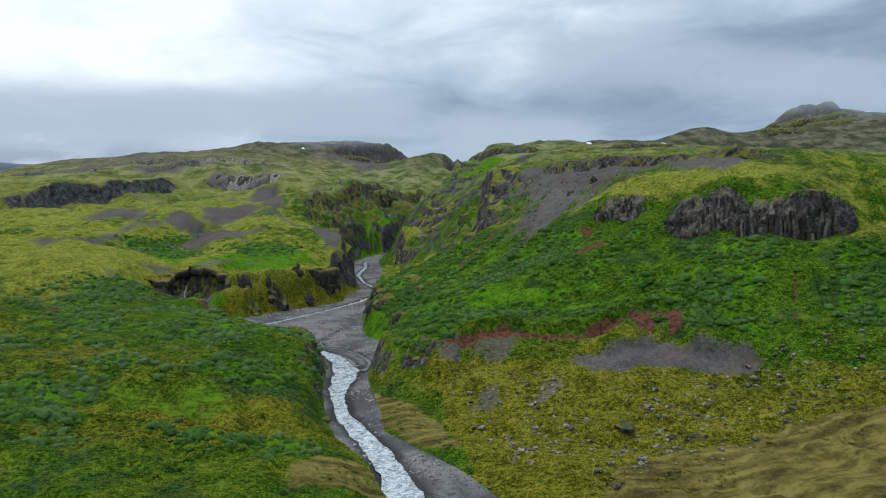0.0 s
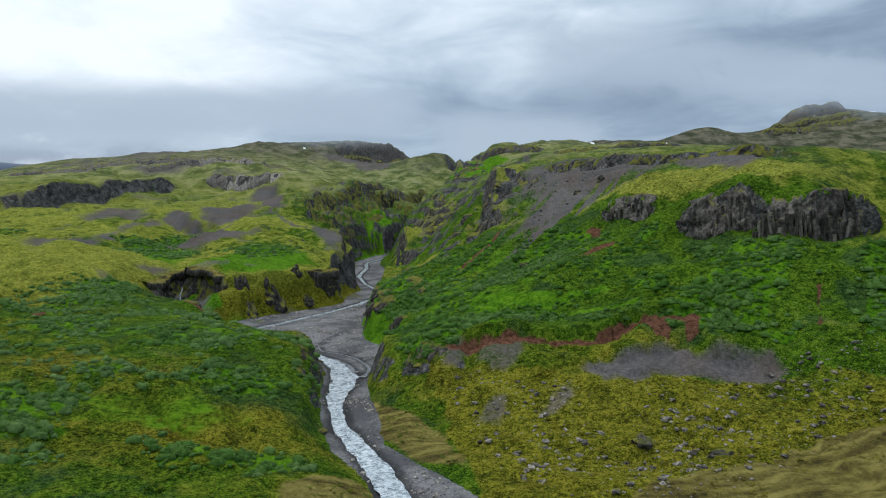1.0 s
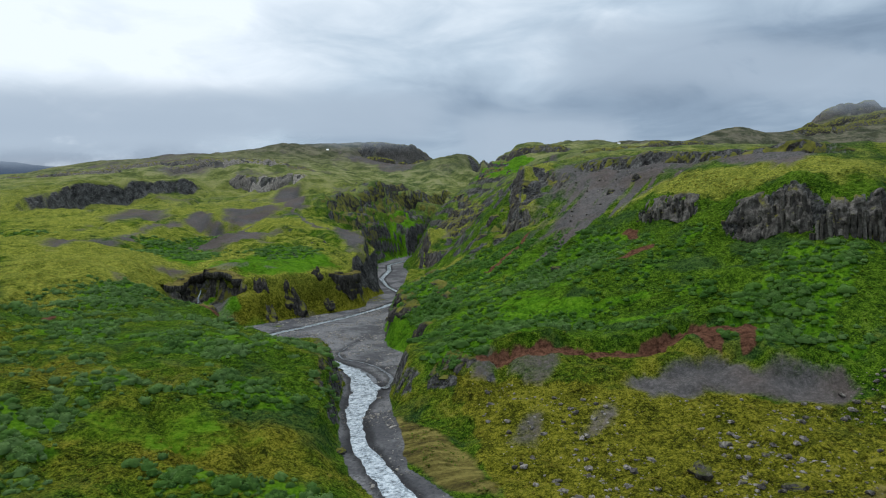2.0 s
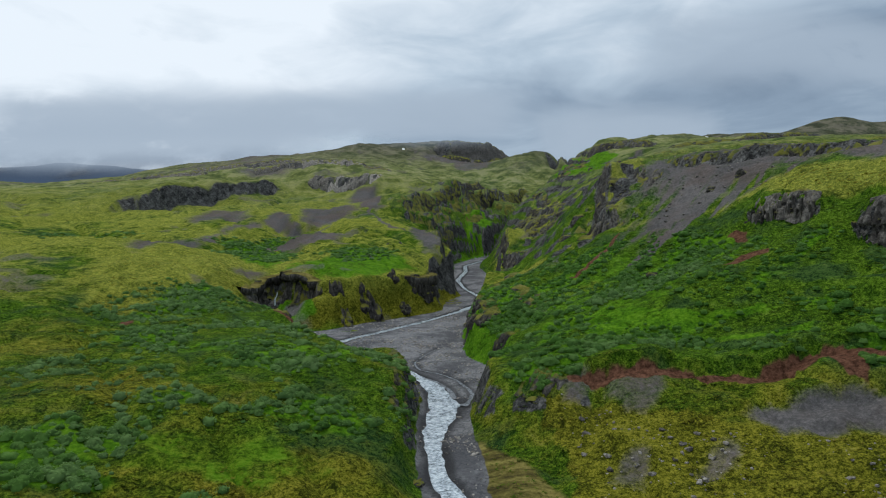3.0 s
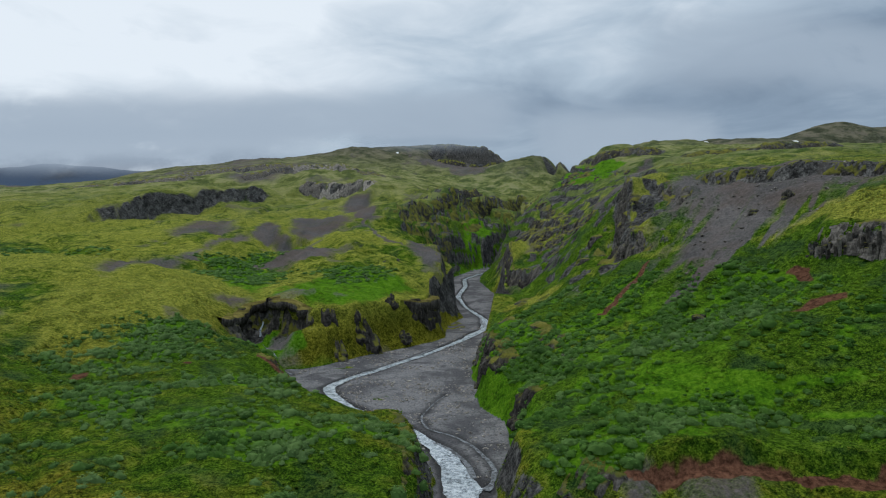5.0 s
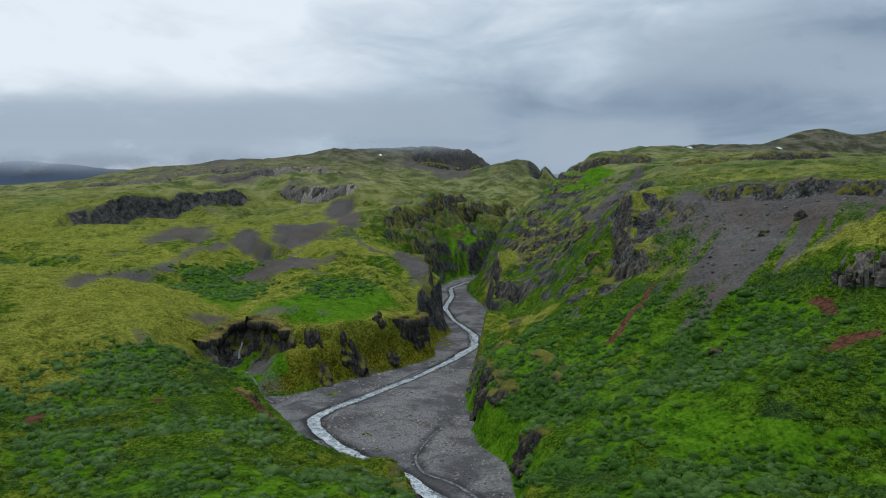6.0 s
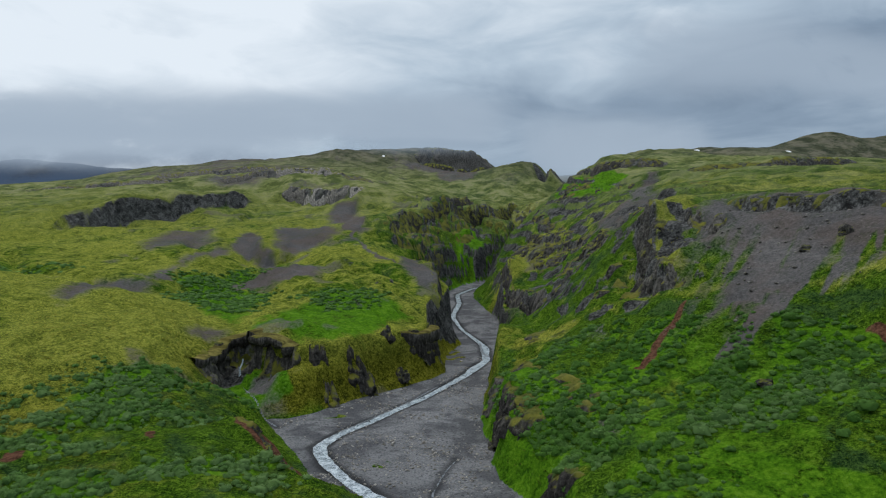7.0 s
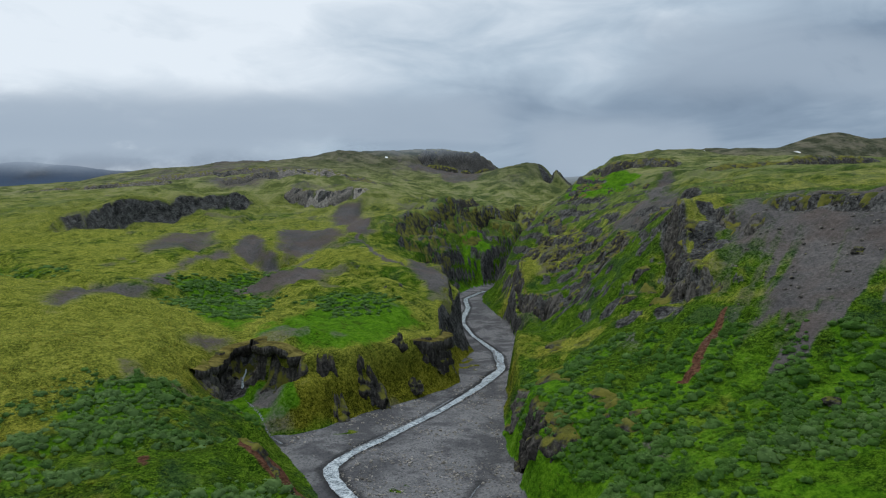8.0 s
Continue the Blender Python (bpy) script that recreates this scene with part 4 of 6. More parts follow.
    gravel = gravel * (1 - 0.9 * smooth(-0.15, 0.2, fbm(x, y, 3, 3, 163)) * np.clip(blob(x, y, -14, 145, 2.2, 4.5) + 0.8 * blob(x, y, -27, 176, 4, 2) + blob(x, y, 4, 240, 4, 14), 0, 1))
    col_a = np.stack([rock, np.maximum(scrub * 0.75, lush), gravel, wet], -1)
    pale = zone([(24, 30), (30, 40), (44, 43.5), (54, 45.5), (64, 44), (90, 42), (120, 30), (120, -40), (20, -40)], x + 1.5 * fbm(x, y, 7, 3, 171), y + 1.5 * fbm(x, y, 7, 3, 173), 1.2) + patches("tan", x, y, x + 0.8 * fbm(x, y, 3, 2, 175), y)
    col_b = np.stack([red, dry, scree, pale], -1)
    for nm, c in (("cover", col_a), ("earth", col_b)):
        at = mesh.attributes.new(nm, "FLOAT_COLOR", "POINT")
        at.data.foreach_set("color", np.clip(c, 0, 1).ravel().astype(np.float32))
    mesh.materials.append(GROUND)
    return tagged(new("ground", mesh), "rolling mossy green valley floor and hillsides with bare scree", "ground", kind="structure")


ground = build_ground()


# ---- helpers for things ----


def mesh_from(name, co, faces, mats, flat=True, colors=None):
    """A mesh from arrays; faces all of one size."""
    mesh = bpy.data.meshes.new(name)
    co, faces = np.asarray(co, np.float32), np.asarray(faces, np.int32)
    mesh.vertices.add(len(co))
    mesh.vertices.foreach_set("co", co.ravel())
    mesh.loops.add(faces.size)
    mesh.loops.foreach_set("vertex_index", faces.ravel())
    mesh.polygons.add(len(faces))
    mesh.polygons.foreach_set("loop_start", np.arange(0, faces.size, faces.shape[1], dtype=np.int32))
    mesh.update()
    mesh.validate()
    if not flat:
        mesh.polygons.foreach_set("use_smooth", np.ones(len(mesh.polygons), bool))
    if colors is not None:
        at = mesh.attributes.new("tint", "FLOAT_COLOR", "POINT")
        at.data.foreach_set("color", np.asarray(colors, np.float32).ravel())
    mesh.materials.append(mats)
    return mesh


def part(name, mesh, parent, label=""):
    ob = new(name, mesh)
    ob.parent = parent
    return tagged(ob, label) if label else ob


def simple_material(name, build, rough=0.9, spec=0.2):
    mat = bpy.data.materials.new(name)
    mat.use_nodes = True
    t = mat.node_tree
    bsdf = t.nodes["Principled BSDF"]
    bsdf.inputs["Roughness"].default_value = rough
    bsdf.inputs["Specular IOR Level"].default_value = spec
    build(t, bsdf)
    return mat


def rock_nodes(t, bsdf, moss=0.6, light=1.0):
    geo = node(t, "ShaderNodeNewGeometry")
    pos = geo.outputs["Position"]
    rnd = node(t, "ShaderNodeObjectInfo").outputs["Random"]
    fine = noise_tex(t, pos, 1.6, 6.0, 0.68)
    mid = noise_tex(t, pos, 0.35, 4.0, 0.6)
    squash = node(t, "ShaderNodeMapping", {"Vector": pos, "Scale": (1.0, 1.0, 0.16)}).outputs[0]
    streak = noise_tex(t, squash, 1.3, 4.0, 0.6)
    v = math_node(t, "ADD", math_node(t, "MULTIPLY", fine, 0.45), math_node(t, "MULTIPLY", streak, 0.45))
    v = math_node(t, "ADD", v, math_node(t, "MULTIPLY", math_node(t, "SUBTRACT", rnd, 0.5), 0.12))
    col = ramp(t, v, (0.33, (0.010 * light, 0.009 * light, 0.008 * light)), (0.45, (0.040 * light, 0.037 * light, 0.033 * light)), (0.58, (0.125 * light, 0.117 * light, 0.105 * light)))
    up = node(t, "ShaderNodeSeparateXYZ", {0: geo.outputs["Normal"]}).outputs[2]
    green = ramp(t, mid, (0.35, (0.045, 0.060, 0.010)), (0.65, (0.15, 0.145, 0.022)))
    cover = step(t, math_node(t, "ADD", up, math_node(t, "MULTIPLY", math_node(t, "SUBTRACT", mid, 0.5), 1.6)), moss, moss + 0.25)
    t.links.new(mix_col(t, cover, col, green), bsdf.inputs["Base Color"])
    bump = node(t, "ShaderNodeBump", {"Height": math_node(t, "ADD", fine, streak), "Strength": 0.8, "Distance": 0.35})
    t.links.new(bump.outputs[0], bsdf.inputs["Normal"])


ROCK = simple_material("basalt", lambda t, b: rock_nodes(t, b, 0.55, 1.15), 0.9)
MOSSY = simple_material("mossy_basalt", lambda t, b: rock_nodes(t, b, 0.22, 0.9), 0.9)
BARE = simple_material("basalt_bare", lambda t, b: rock_nodes(t, b, 0.7, 1.5), 0.85)
BLUFF = simple_material("weathered_basalt", lambda t, b: rock_nodes(t, b, 0.75, 3.0), 0.9)
STONE = simple_material("field_stone", lambda t, b: rock_nodes(t, b, 0.95, 3.0), 0.9)

PEBBLE = simple_material("river_cobble", lambda t, b: rock_nodes(t, b, 1.9, 3.6), 0.9)


def thin_leaf(t, bsdf, col):
    """Leaves let part of the light through."""
    t.links.new(col, bsdf.inputs["Base Color"])
    through_leaf = node(t, "ShaderNodeBsdfTranslucent", {0: col})
    out = [n for n in t.nodes if n.type == "OUTPUT_MATERIAL"][0]
    t.links.new(node(t, "ShaderNodeMixShader", {0: 0.45, 1: bsdf.outputs[0], 2: through_leaf.outputs[0]}).outputs[0], out.inputs[0])


def leaf_nodes(t, bsdf):
    tint = node(t, "ShaderNodeSeparateColor", {0: node(t, "ShaderNodeAttribute", attribute_name="tint").outputs["Color"]})
    isle = node(t, "ShaderNodeNewGeometry").outputs["Random Per Island"]
    obj = node(t, "ShaderNodeObjectInfo").outputs["Random"]
    # tint's green channel carries the shade painted from base to top
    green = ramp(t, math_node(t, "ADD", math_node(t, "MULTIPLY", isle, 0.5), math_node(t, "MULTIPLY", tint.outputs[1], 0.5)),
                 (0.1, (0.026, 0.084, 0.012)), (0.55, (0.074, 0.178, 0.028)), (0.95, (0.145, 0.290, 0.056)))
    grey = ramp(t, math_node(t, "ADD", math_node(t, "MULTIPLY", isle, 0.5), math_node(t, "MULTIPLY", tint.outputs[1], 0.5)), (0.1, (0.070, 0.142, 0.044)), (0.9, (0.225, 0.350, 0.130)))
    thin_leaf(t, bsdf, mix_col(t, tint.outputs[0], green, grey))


LEAF = simple_material("willow_leaves", leaf_nodes, 0.8, 0.06)
WOOD = simple_material("willow_wood", lambda t, b: t.links.new(ramp(t, noise_tex(t, node(t, "ShaderNodeNewGeometry").outputs["Position"], 6.0), (0.3, (0.05, 0.035, 0.022)), (0.7, (0.12, 0.09, 0.06))), b.inputs["Base Color"]))


def water_nodes(t, bsdf):
    pos = node(t, "ShaderNodeNewGeometry").outputs["Position"]
    ripple = noise_tex(t, pos, 2.6, 5.0, 0.7, 0.3)
    foam = noise_tex(t, pos, 0.75, 6.0, 0.7, 1.2)
    col = ramp(t, math_node(t, "ADD", math_node(t, "MULTIPLY", foam, 0.6), math_node(t, "MULTIPLY", ripple, 0.4)),
               (0.40, (0.085, 0.105, 0.120)), (0.48, (0.28, 0.335, 0.375)), (0.60, (0.60, 0.67, 0.72)))
    t.links.new(col, bsdf.inputs["Base Color"])
    bump = node(t, "ShaderNodeBump", {"Height": ripple, "Strength": 0.4, "Distance": 0.2})
    t.links.new(bump.outputs[0], bsdf.inputs["Normal"])


WATER = simple_material("milky_water", water_nodes, 0.22, 0.5)


def thin_water_nodes(t, bsdf):
    pos = node(t, "ShaderNodeNewGeometry").outputs["Position"]
    t.links.new(ramp(t, noise_tex(t, pos, 1.4, 5.0, 0.7, 0.8), (0.42, (0.045, 0.050, 0.056)), (0.60, (0.20, 0.225, 0.25))), bsdf.inputs["Base Color"])


SHALLOW = simple_material("shallow_water", thin_water_nodes, 0.65, 0.25)


def ribbon(line, z_of, mat, name, lift=0.0):
    """A flat strip of water along a line with widths."""
    p = np.array(line, float)
    run = np.concatenate([[0], np.cumsum(np.hypot(*np.diff(p[:, :2], axis=0).T))])
    n = int(run[-1] / 0.6) + 2
    s_ = np.linspace(0, run[-1], n)
    k = np.ones(9) / 9
    c = np.stack([np.convolve(np.pad(np.interp(s_, run, p[:, i]), 4, "edge"), k, "valid") for i in range(3)], 1)
    t = np.gradient(c[:, :2], axis=0)
    t /= np.hypot(*t.T)[:, None] + 1e-9
    nrm = np.stack([-t[:, 1], t[:, 0]], 1)
    m = 7
    rows = []
    for j in range(m):
        f = j / (m - 1) - 0.5
        w = c[:, 2] * (0.98 + 0.45 * fbm(s_ + 100 * (f > 0), 0 * s_ + 7, 4, 3, 55))
        q = c[:, :2] + nrm * (f * w)[:, None]
        rows.append(np.column_stack([q, z_of(q[:, 0], q[:, 1]) + lift + 0.05 * fbm(q[:, 0], q[:, 1], 1.5, 2, 57)]))
    co = np.stack(rows, 1).reshape(-1, 3)
    i = (np.arange(n - 1)[:, None] * m + np.arange(m - 1)[None, :]).ravel()
    faces = np.stack([i, i + m, i + m + 1, i + 1], 1)
    return mesh_from(name, co, faces, mat, flat=False)


stream = tagged(new("water", ribbon(STREAM, lambda x, y: bed(y) - 0.10, WATER, "water")), "shallow milky glacial stream with white riffles over dark gravel", "stream", kind="structure")
for braid in BRAIDS[:4]:
    tagged(new("water", ribbon(braid, lambda x, y: bed(y) - 0.08, SHALLOW, "braid")), "thin braided side channel over dark gravel", "stream", kind="structure")
tagged(new("water", ribbon(BRAIDS[4], lambda x, y: height(x, y) + 0.04, SHALLOW, "brook")), "small brook running out of a rocky alcove", "stream", kind="structure")


# ---- rock faces ----


def resample(line, gap):
    p = np.array([q[:2] for q in line], float)
    run = np.concatenate([[0], np.cumsum(np.hypot(*np.diff(p, axis=0).T))])
    n = max(3, int(run[-1] / gap) + 1)
    s_ = np.linspace(0, run[-1], n)
    c = np.stack([np.interp(s_, run, p[:, i]) for i in range(2)], 1)
    t = np.gradient(c, axis=0)
    t /= np.hypot(*t.T)[:, None] + 1e-9
    return s_, c, np.stack([t[:, 1], -t[:, 0]], 1)      # points and the way downhill


def outcrop(line, gap=0.6, out=1.3, back=1.2, extra=0.6, rough=0.8, seed=0, mat=None, name="rock_outcrop", taper=0.16):
    """A broken rock face that stands in the slope along a line, the high ground on its left."""
    s_, c, down = resample(line, gap)
    n = len(s_)
    foot, top = c + down * out, c - down * back
    zf, zt = height(foot[:, 0], foot[:, 1]), height(top[:, 0], top[:, 1])
    ends = smooth(0, taper, s_ / s_[-1]) * smooth(0, taper, 1 - s_ / s_[-1])
    block = np.floor(s_ / (gap * 3.1) + 0.8 * fbm(s_, 0 * s_, 7, 2, seed))
    jag = lattice(block, 0 * block, seed + 5) - 0.45
    zt = zt + ends * (0.25 * extra + jag * extra * 0.5) - (1 - ends) * 1.2
    zf = np.minimum(zf - 0.5, zt - 0.3)
    m = int(np.clip((zt - zf).max() / (gap * 1.1), 4, 16))
    rows = []
    for j in range(m + 1):
        v = j / m
        q = foot * (1 - v ** 1.4) + top * v ** 1.4
        z = zf * (1 - v) + zt * v
        crack = np.abs(fbm(s_ / gap, z / gap * 0.28, 2.6, 3, seed + 3))
        push = rough * (1.1 * (lattice(block, np.floor(z / (gap * 3.5) + 0.5 * jag), seed + 9) - 0.4) + 0.8 * smooth(0.0, 0.25, crack) - 0.5) * (0.35 + 0.65 * ends)
        q = q + down * (push - (1 - ends) * 1.5)[:, None]
        rows.append(np.column_stack([q, z]))
    q = c - down * (back + 2.2)
    rows.append(np.column_stack([q, height(q[:, 0], q[:, 1]) - 0.5]))
    m += 2
    co = np.stack(rows, 1).reshape(-1, 3)
    i = (np.arange(n - 1)[:, None] * m + np.arange(m - 1)[None, :]).ravel()
    faces = np.stack([i, i + 1, i + m + 1, i + m], 1)
    return new(name, mesh_from(name, co, faces, mat or ROCK))


def split_line(line, lengths, rng):
    """Pieces of a line, with small gaps between them."""
    s_, c, _ = resample(line, 0.5)
    out, at = [], 0.0
    while at < s_[-1] - lengths[0] * 0.6:
        ln = rng.uniform(*lengths)
        keep = (s_ >= at) & (s_ <= at + ln)
        if keep.sum() > 3:
            out.append([tuple(q) for q in c[keep]])
        at += ln * rng.uniform(0.74, 0.86)
    return out


rng = random.Random(4)
FACES = [
    (2, (8, 14), 0.6, 1.0, 1.0, "black basalt crag with yellow moss on its ledges", "crag on the hillside"),
    (3, (7, 12), 0.6, 0.8, 0.8, "dark broken crag beside a mossy shoulder", "crag on the hillside"),
    (4, (9, 18), 0.6, 0.35, 0.7, "thin dark rock rim under overhanging turf", "rock rim above the scree"),
    (6, (5, 9), 0.45, 0.6, 0.7, "rusty brown rock bank above the stream", "rock banks of the stream"),
    (7, (60, 110), 1.2, 0.25, 0.5, "tall shaded gorge wall with green ledges", "gorge walls"),
    (8, (10, 22), 0.9, 0.3, 0.8, "dark rock wall at the mouth of the gorge", "gorge walls"),
    (9, (14, 26), 0.9, 1.0, 1.2, "grey columnar rock wall above the gravel", "gorge walls"),
    (10, (400, 500), 1.3, 1.6, 1.6, "long grey rock bluff on the far moor", "bluffs on the moor"),
    (11, (20, 34), 1.6, 1.6, 1.6, "dark rock band over a scree gully", "bluffs on the moor"),
    (13, (150, 200), 2.6, 2.0, 3.0, "dark mountain cliff below the cloud", "mountain cliffs"),
    (14, (30, 40), 3.0, 2.5, 3.0, "dark cliff on the side of the peak", "mountain cliffs"),
    (15, (12, 20), 1.4, 1.2, 1.2, "dark knob of rock on the skyline", "crag on the hillside"),
    (16, (20, 34), 1.4, 1.0, 1.0, "low dark rock step on the plateau", "crag on the hillside"),
    (18, (14, 26), 1.2, 0.5, 0.8, "dark ledge on the gorge rim with a thin waterfall", "gorge walls"),
    (19, (40, 70), 4.0, 3.0, 3.0, "dark mountain shoulder below the cloud", "mountain cliffs"),
    (17, (20, 34), 1.4, 1.0, 1.0, "low dark rock step on the plateau", "crag on the hillside"),
    (20, (60, 90), 3.5, 2.0, 2.5, "dark layered ledge on the mountainside", "mountain cliffs"),
    (21, (60, 90), 3.5, 2.0, 2.5, "dark layered ledge on the mountainside", "mountain cliffs"),
    (22, (60, 110), 2.6, 1.6, 2.5, "dark lower cliff band above scree fans", "mountain cliffs"),
    (23, (60, 110), 2.6, 1.4, 2.0, "grey rock band across the high moor", "bluffs on the moor"),
    (24, (50, 80), 2.2, 1.2, 1.8, "grey rock band across the high moor", "bluffs on the moor"),
    (25, (60, 110), 2.2, 1.2, 1.8, "grey rock band across the high moor", "bluffs on the moor"),
]
for index, lengths, gap, extra, rough, label, group in FACES:
    for k, piece in enumerate(split_line(STEPS[index][0], lengths, rng)):
        grow = 2.2 if index == 10 else 1.0
        ob = outcrop(piece, gap, (STEPS[index][3] + 0.5 * gap) * grow + 2.6 * (grow > 1), (STEPS[index][3] + 0.4 * gap) * grow, extra * rng.uniform(0.6, 1.2), rough, index * 31 + k, BLUFF if index in (10, 11, 23, 24, 25) else BARE if index in (13, 14, 19) else MOSSY if index in (4, 7, 8) else ROCK, taper=0.06 if index in (10, 13) else 0.16)
        tagged(ob, label, "rock face", group)


# mossy ledges that run along the shaded gorge wall
for away in (4.5, 10, 16, 23):
    _, c_wall, down_wall = resample(STEPS[7][0], 4.0)
    for k, piece in enumerate(split_line([tuple(q) for q in c_wall + down_wall * away], (14, 40), rng)):
        if rng.random() < 0.3:
            continue
        ob = outcrop(piece, 1.1, 1.5, 2.4, rng.uniform(0.2, 0.6), 0.55, 700 + k + int(away * 40), MOSSY)
        tagged(ob, "long dark mossy ledge on the shaded gorge wall", "rock face", "gorge walls")


def bank_crag(line, rise, seed, label):
    """A crag of the grassy bank under its turf."""
    ob = outcrop(line, 0.5, 1.7, 1.2, rise + 0.4, 1.4, seed)
    tagged(ob, label, "rock face", "crags along the far bank")


bank_crag([(-47, 189.5), (-43, 188.2), (-39, 187.8), (-35, 188.6)], 1.6, 501, "overhanging dark basalt ledge under green turf")
bank_crag([(-34.5, 189.5), (-32, 190), (-29.5, 191)], 1.2, 502, "dark mossy crag in the grassy bank")
bank_crag([(-26, 192), (-23, 193), (-19.5, 194), (-17, 195)], 1.8, 503, "leaning grey basalt slab in the grassy bank")
bank_crag([(-11, 211), (-8, 214), (-5, 217), (-3.5, 221), (-3, 226)], 2.0, 504, "square black basalt block under the terrace edge")
bank_crag([(-55, 177), (-55.5, 182), (-56.5, 187), (-56.5, 191)], 1.4, 505, "dark rock lip beside the waterfall alcove")
bank_crag([(-57, 190), (-54.5, 194), (-51, 195), (-47.5, 192), (-45.5, 190)], 2.2, 506, "dark rock wall of the waterfall alcove")
bank_crag([(-30, 184), (-28, 184.5), (-26, 186)], 0.6, 507, "mossy rock nose low on the bank")
bank_crag([(-32.5, 134.5), (-35, 137.5), (-37, 140)], 0.6, 508, "grey and rusty rock edge over a bare red bank")
bank_crag([(18, 139), (21.5, 140.5), (25, 142)], 1.0, 509, "dark rock brow over a shaded hollow")
bank_crag([(8.5, 160), (8.5, 150), (9.5, 142)], 1.2, 510, "dark undercut rock foot of the bank")
for number, line in enumerate(([(9.5, 177), (9, 170), (8.8, 165)], [(12, 151), (11, 146), (12, 141)], [(14.5, 171), (14, 166), (15, 161)], [(11.5, 129), (12, 124), (12.5, 119)], [(19, 153), (19.5, 148), (21.5, 144)], [(24, 206), (22, 199), (21, 193)], [(8.6, 158), (8.4, 154), (8.8, 150)], [(9.5, 148), (10.2, 144.5), (11.5, 142)], [(17, 152), (19, 150.5), (21, 150.6)])):
    bank_crag(line, 0.9, 520 + number, "dark mossy crag in the overgrown bank")
bank_crag([(11.5, 90), (14, 86.5), (18, 83.5)], 0.5, 512, "black rock buttress beside the gravel")


def overhang(line, reach, thick, seed, label, drop=0.3, gap=0.5):
    """A ledge that juts out over the hollow below it, the high ground on the left of its line."""
    s_, c, down = resample(line, gap)
    zt = height((c - down * 1.5)[:, 0], (c - down * 1.5)[:, 1])
    zt = np.convolve(np.pad(zt, 3, "edge"), np.ones(7) / 7, "valid")
    ends = smooth(0, 0.12, s_ / s_[-1]) * smooth(0, 0.12, 1 - s_ / s_[-1])
    rag = 1 + 0.55 * fbm(s_, 0 * s_, 2.2, 3, seed) + 0.25 * fbm(s_, 0 * s_ + 9, 0.8, 2, seed + 1)
    deep = thick * (1 + 0.5 * fbm(s_, 0 * s_ + 30, 1.8, 3, seed + 2))
    rows = []
    for o, lift, low in ((-2.6, -0.7, 0), (-1.0, -0.1, 0), (0.35 * reach, -0.25, 0), (reach, -drop, 0.1), (reach * 1.05, -drop, 0.55), (reach * 0.8, -drop, 1.0), (0, -drop, 1.15), (-2.2, -drop, 1.3)):
        k = np.where(o > 0, o * rag * (0.25 + 0.75 * ends), o)
        q = c + down * k[:, None]
        rows.append(np.column_stack([q, zt + lift - low * deep * (0.4 + 0.6 * ends)]))
    m = len(rows)
    co = np.stack(rows, 1).reshape(-1, 3)
    i = (np.arange(len(c) - 1)[:, None] * m + np.arange(m - 1)[None, :]).ravel()
    mesh = mesh_from("rock_ledge", co, np.stack([i, i + m, i + m + 1, i + 1], 1), ROCK)
    mesh.materials.append(GROUND)
    mesh.polygons.foreach_set("material_index", (i % m < 3).astype(np.int32))
    ob = new("rock_ledge", mesh)
    return tagged(ob, label, "rock face", "overhanging ledges")


overhang([(-48.2, 194), (-46, 192.6), (-42.5, 192), (-39, 191.3), (-37, 190)], 3.2, 2.6, 601, "overhanging dark basalt ledge capped with turf")
overhang([(-56.5, 186), (-56.8, 191), (-56, 196), (-53, 199), (-50, 199.5), (-48, 197.5), (-47.5, 193.5)], 2.2, 3.0, 602, "dark rock brow round the waterfall alcove")
overhang([(-57.5, 178), (-57, 183), (-56.5, 188)], 1.4, 2.2, 603, "dark rock lip beside the waterfall alcove")
overhang([(-12.5, 211), (-9, 213.5), (-5, 217), (-3, 222), (-2.4, 228)], 1.3, 3.2, 604, "square black basalt ledge under the terrace edge")
overhang([(19, 141), (22, 141.5), (25.5, 142.5)], 1.8, 1.2, 605, "dark rock brow over a shaded hollow")


# ---- columnar cliff ----


def column_mesh(seed):
    r = random.Random(seed)
    bm = bmesh.new()
    lower, upper = [], []
    n = r.choice((5, 6, 6))
    for k in range(n):
        a = 2 * math.pi * (k + r.uniform(-0.15, 0.15)) / n
        q = r.uniform(0.82, 1.08)
        lower.append(bm.verts.new((math.cos(a) * q, math.sin(a) * q, 0)))
        upper.append(bm.verts.new((math.cos(a) * q * 0.94 + r.uniform(-0.05, 0.05), math.sin(a) * q * 0.94, 1 + r.uniform(-0.03, 0.03))))
    for k in range(n):
        bm.faces.new((lower[k], lower[(k + 1) % n], upper[(k + 1) % n], upper[k]))
    tip = bm.verts.new((r.uniform(-0.2, 0.2), r.uniform(-0.2, 0.2), 1.03))
    for k in range(n):
        bm.faces.new((upper[k], upper[(k + 1) % n], tip))
    mesh = bpy.data.meshes.new("column")
    bm.to_mesh(mesh)
    bm.free()
    mesh.materials.append(BARE)
    return mesh


COLUMNS = [column_mesh(k) for k in range(8)]


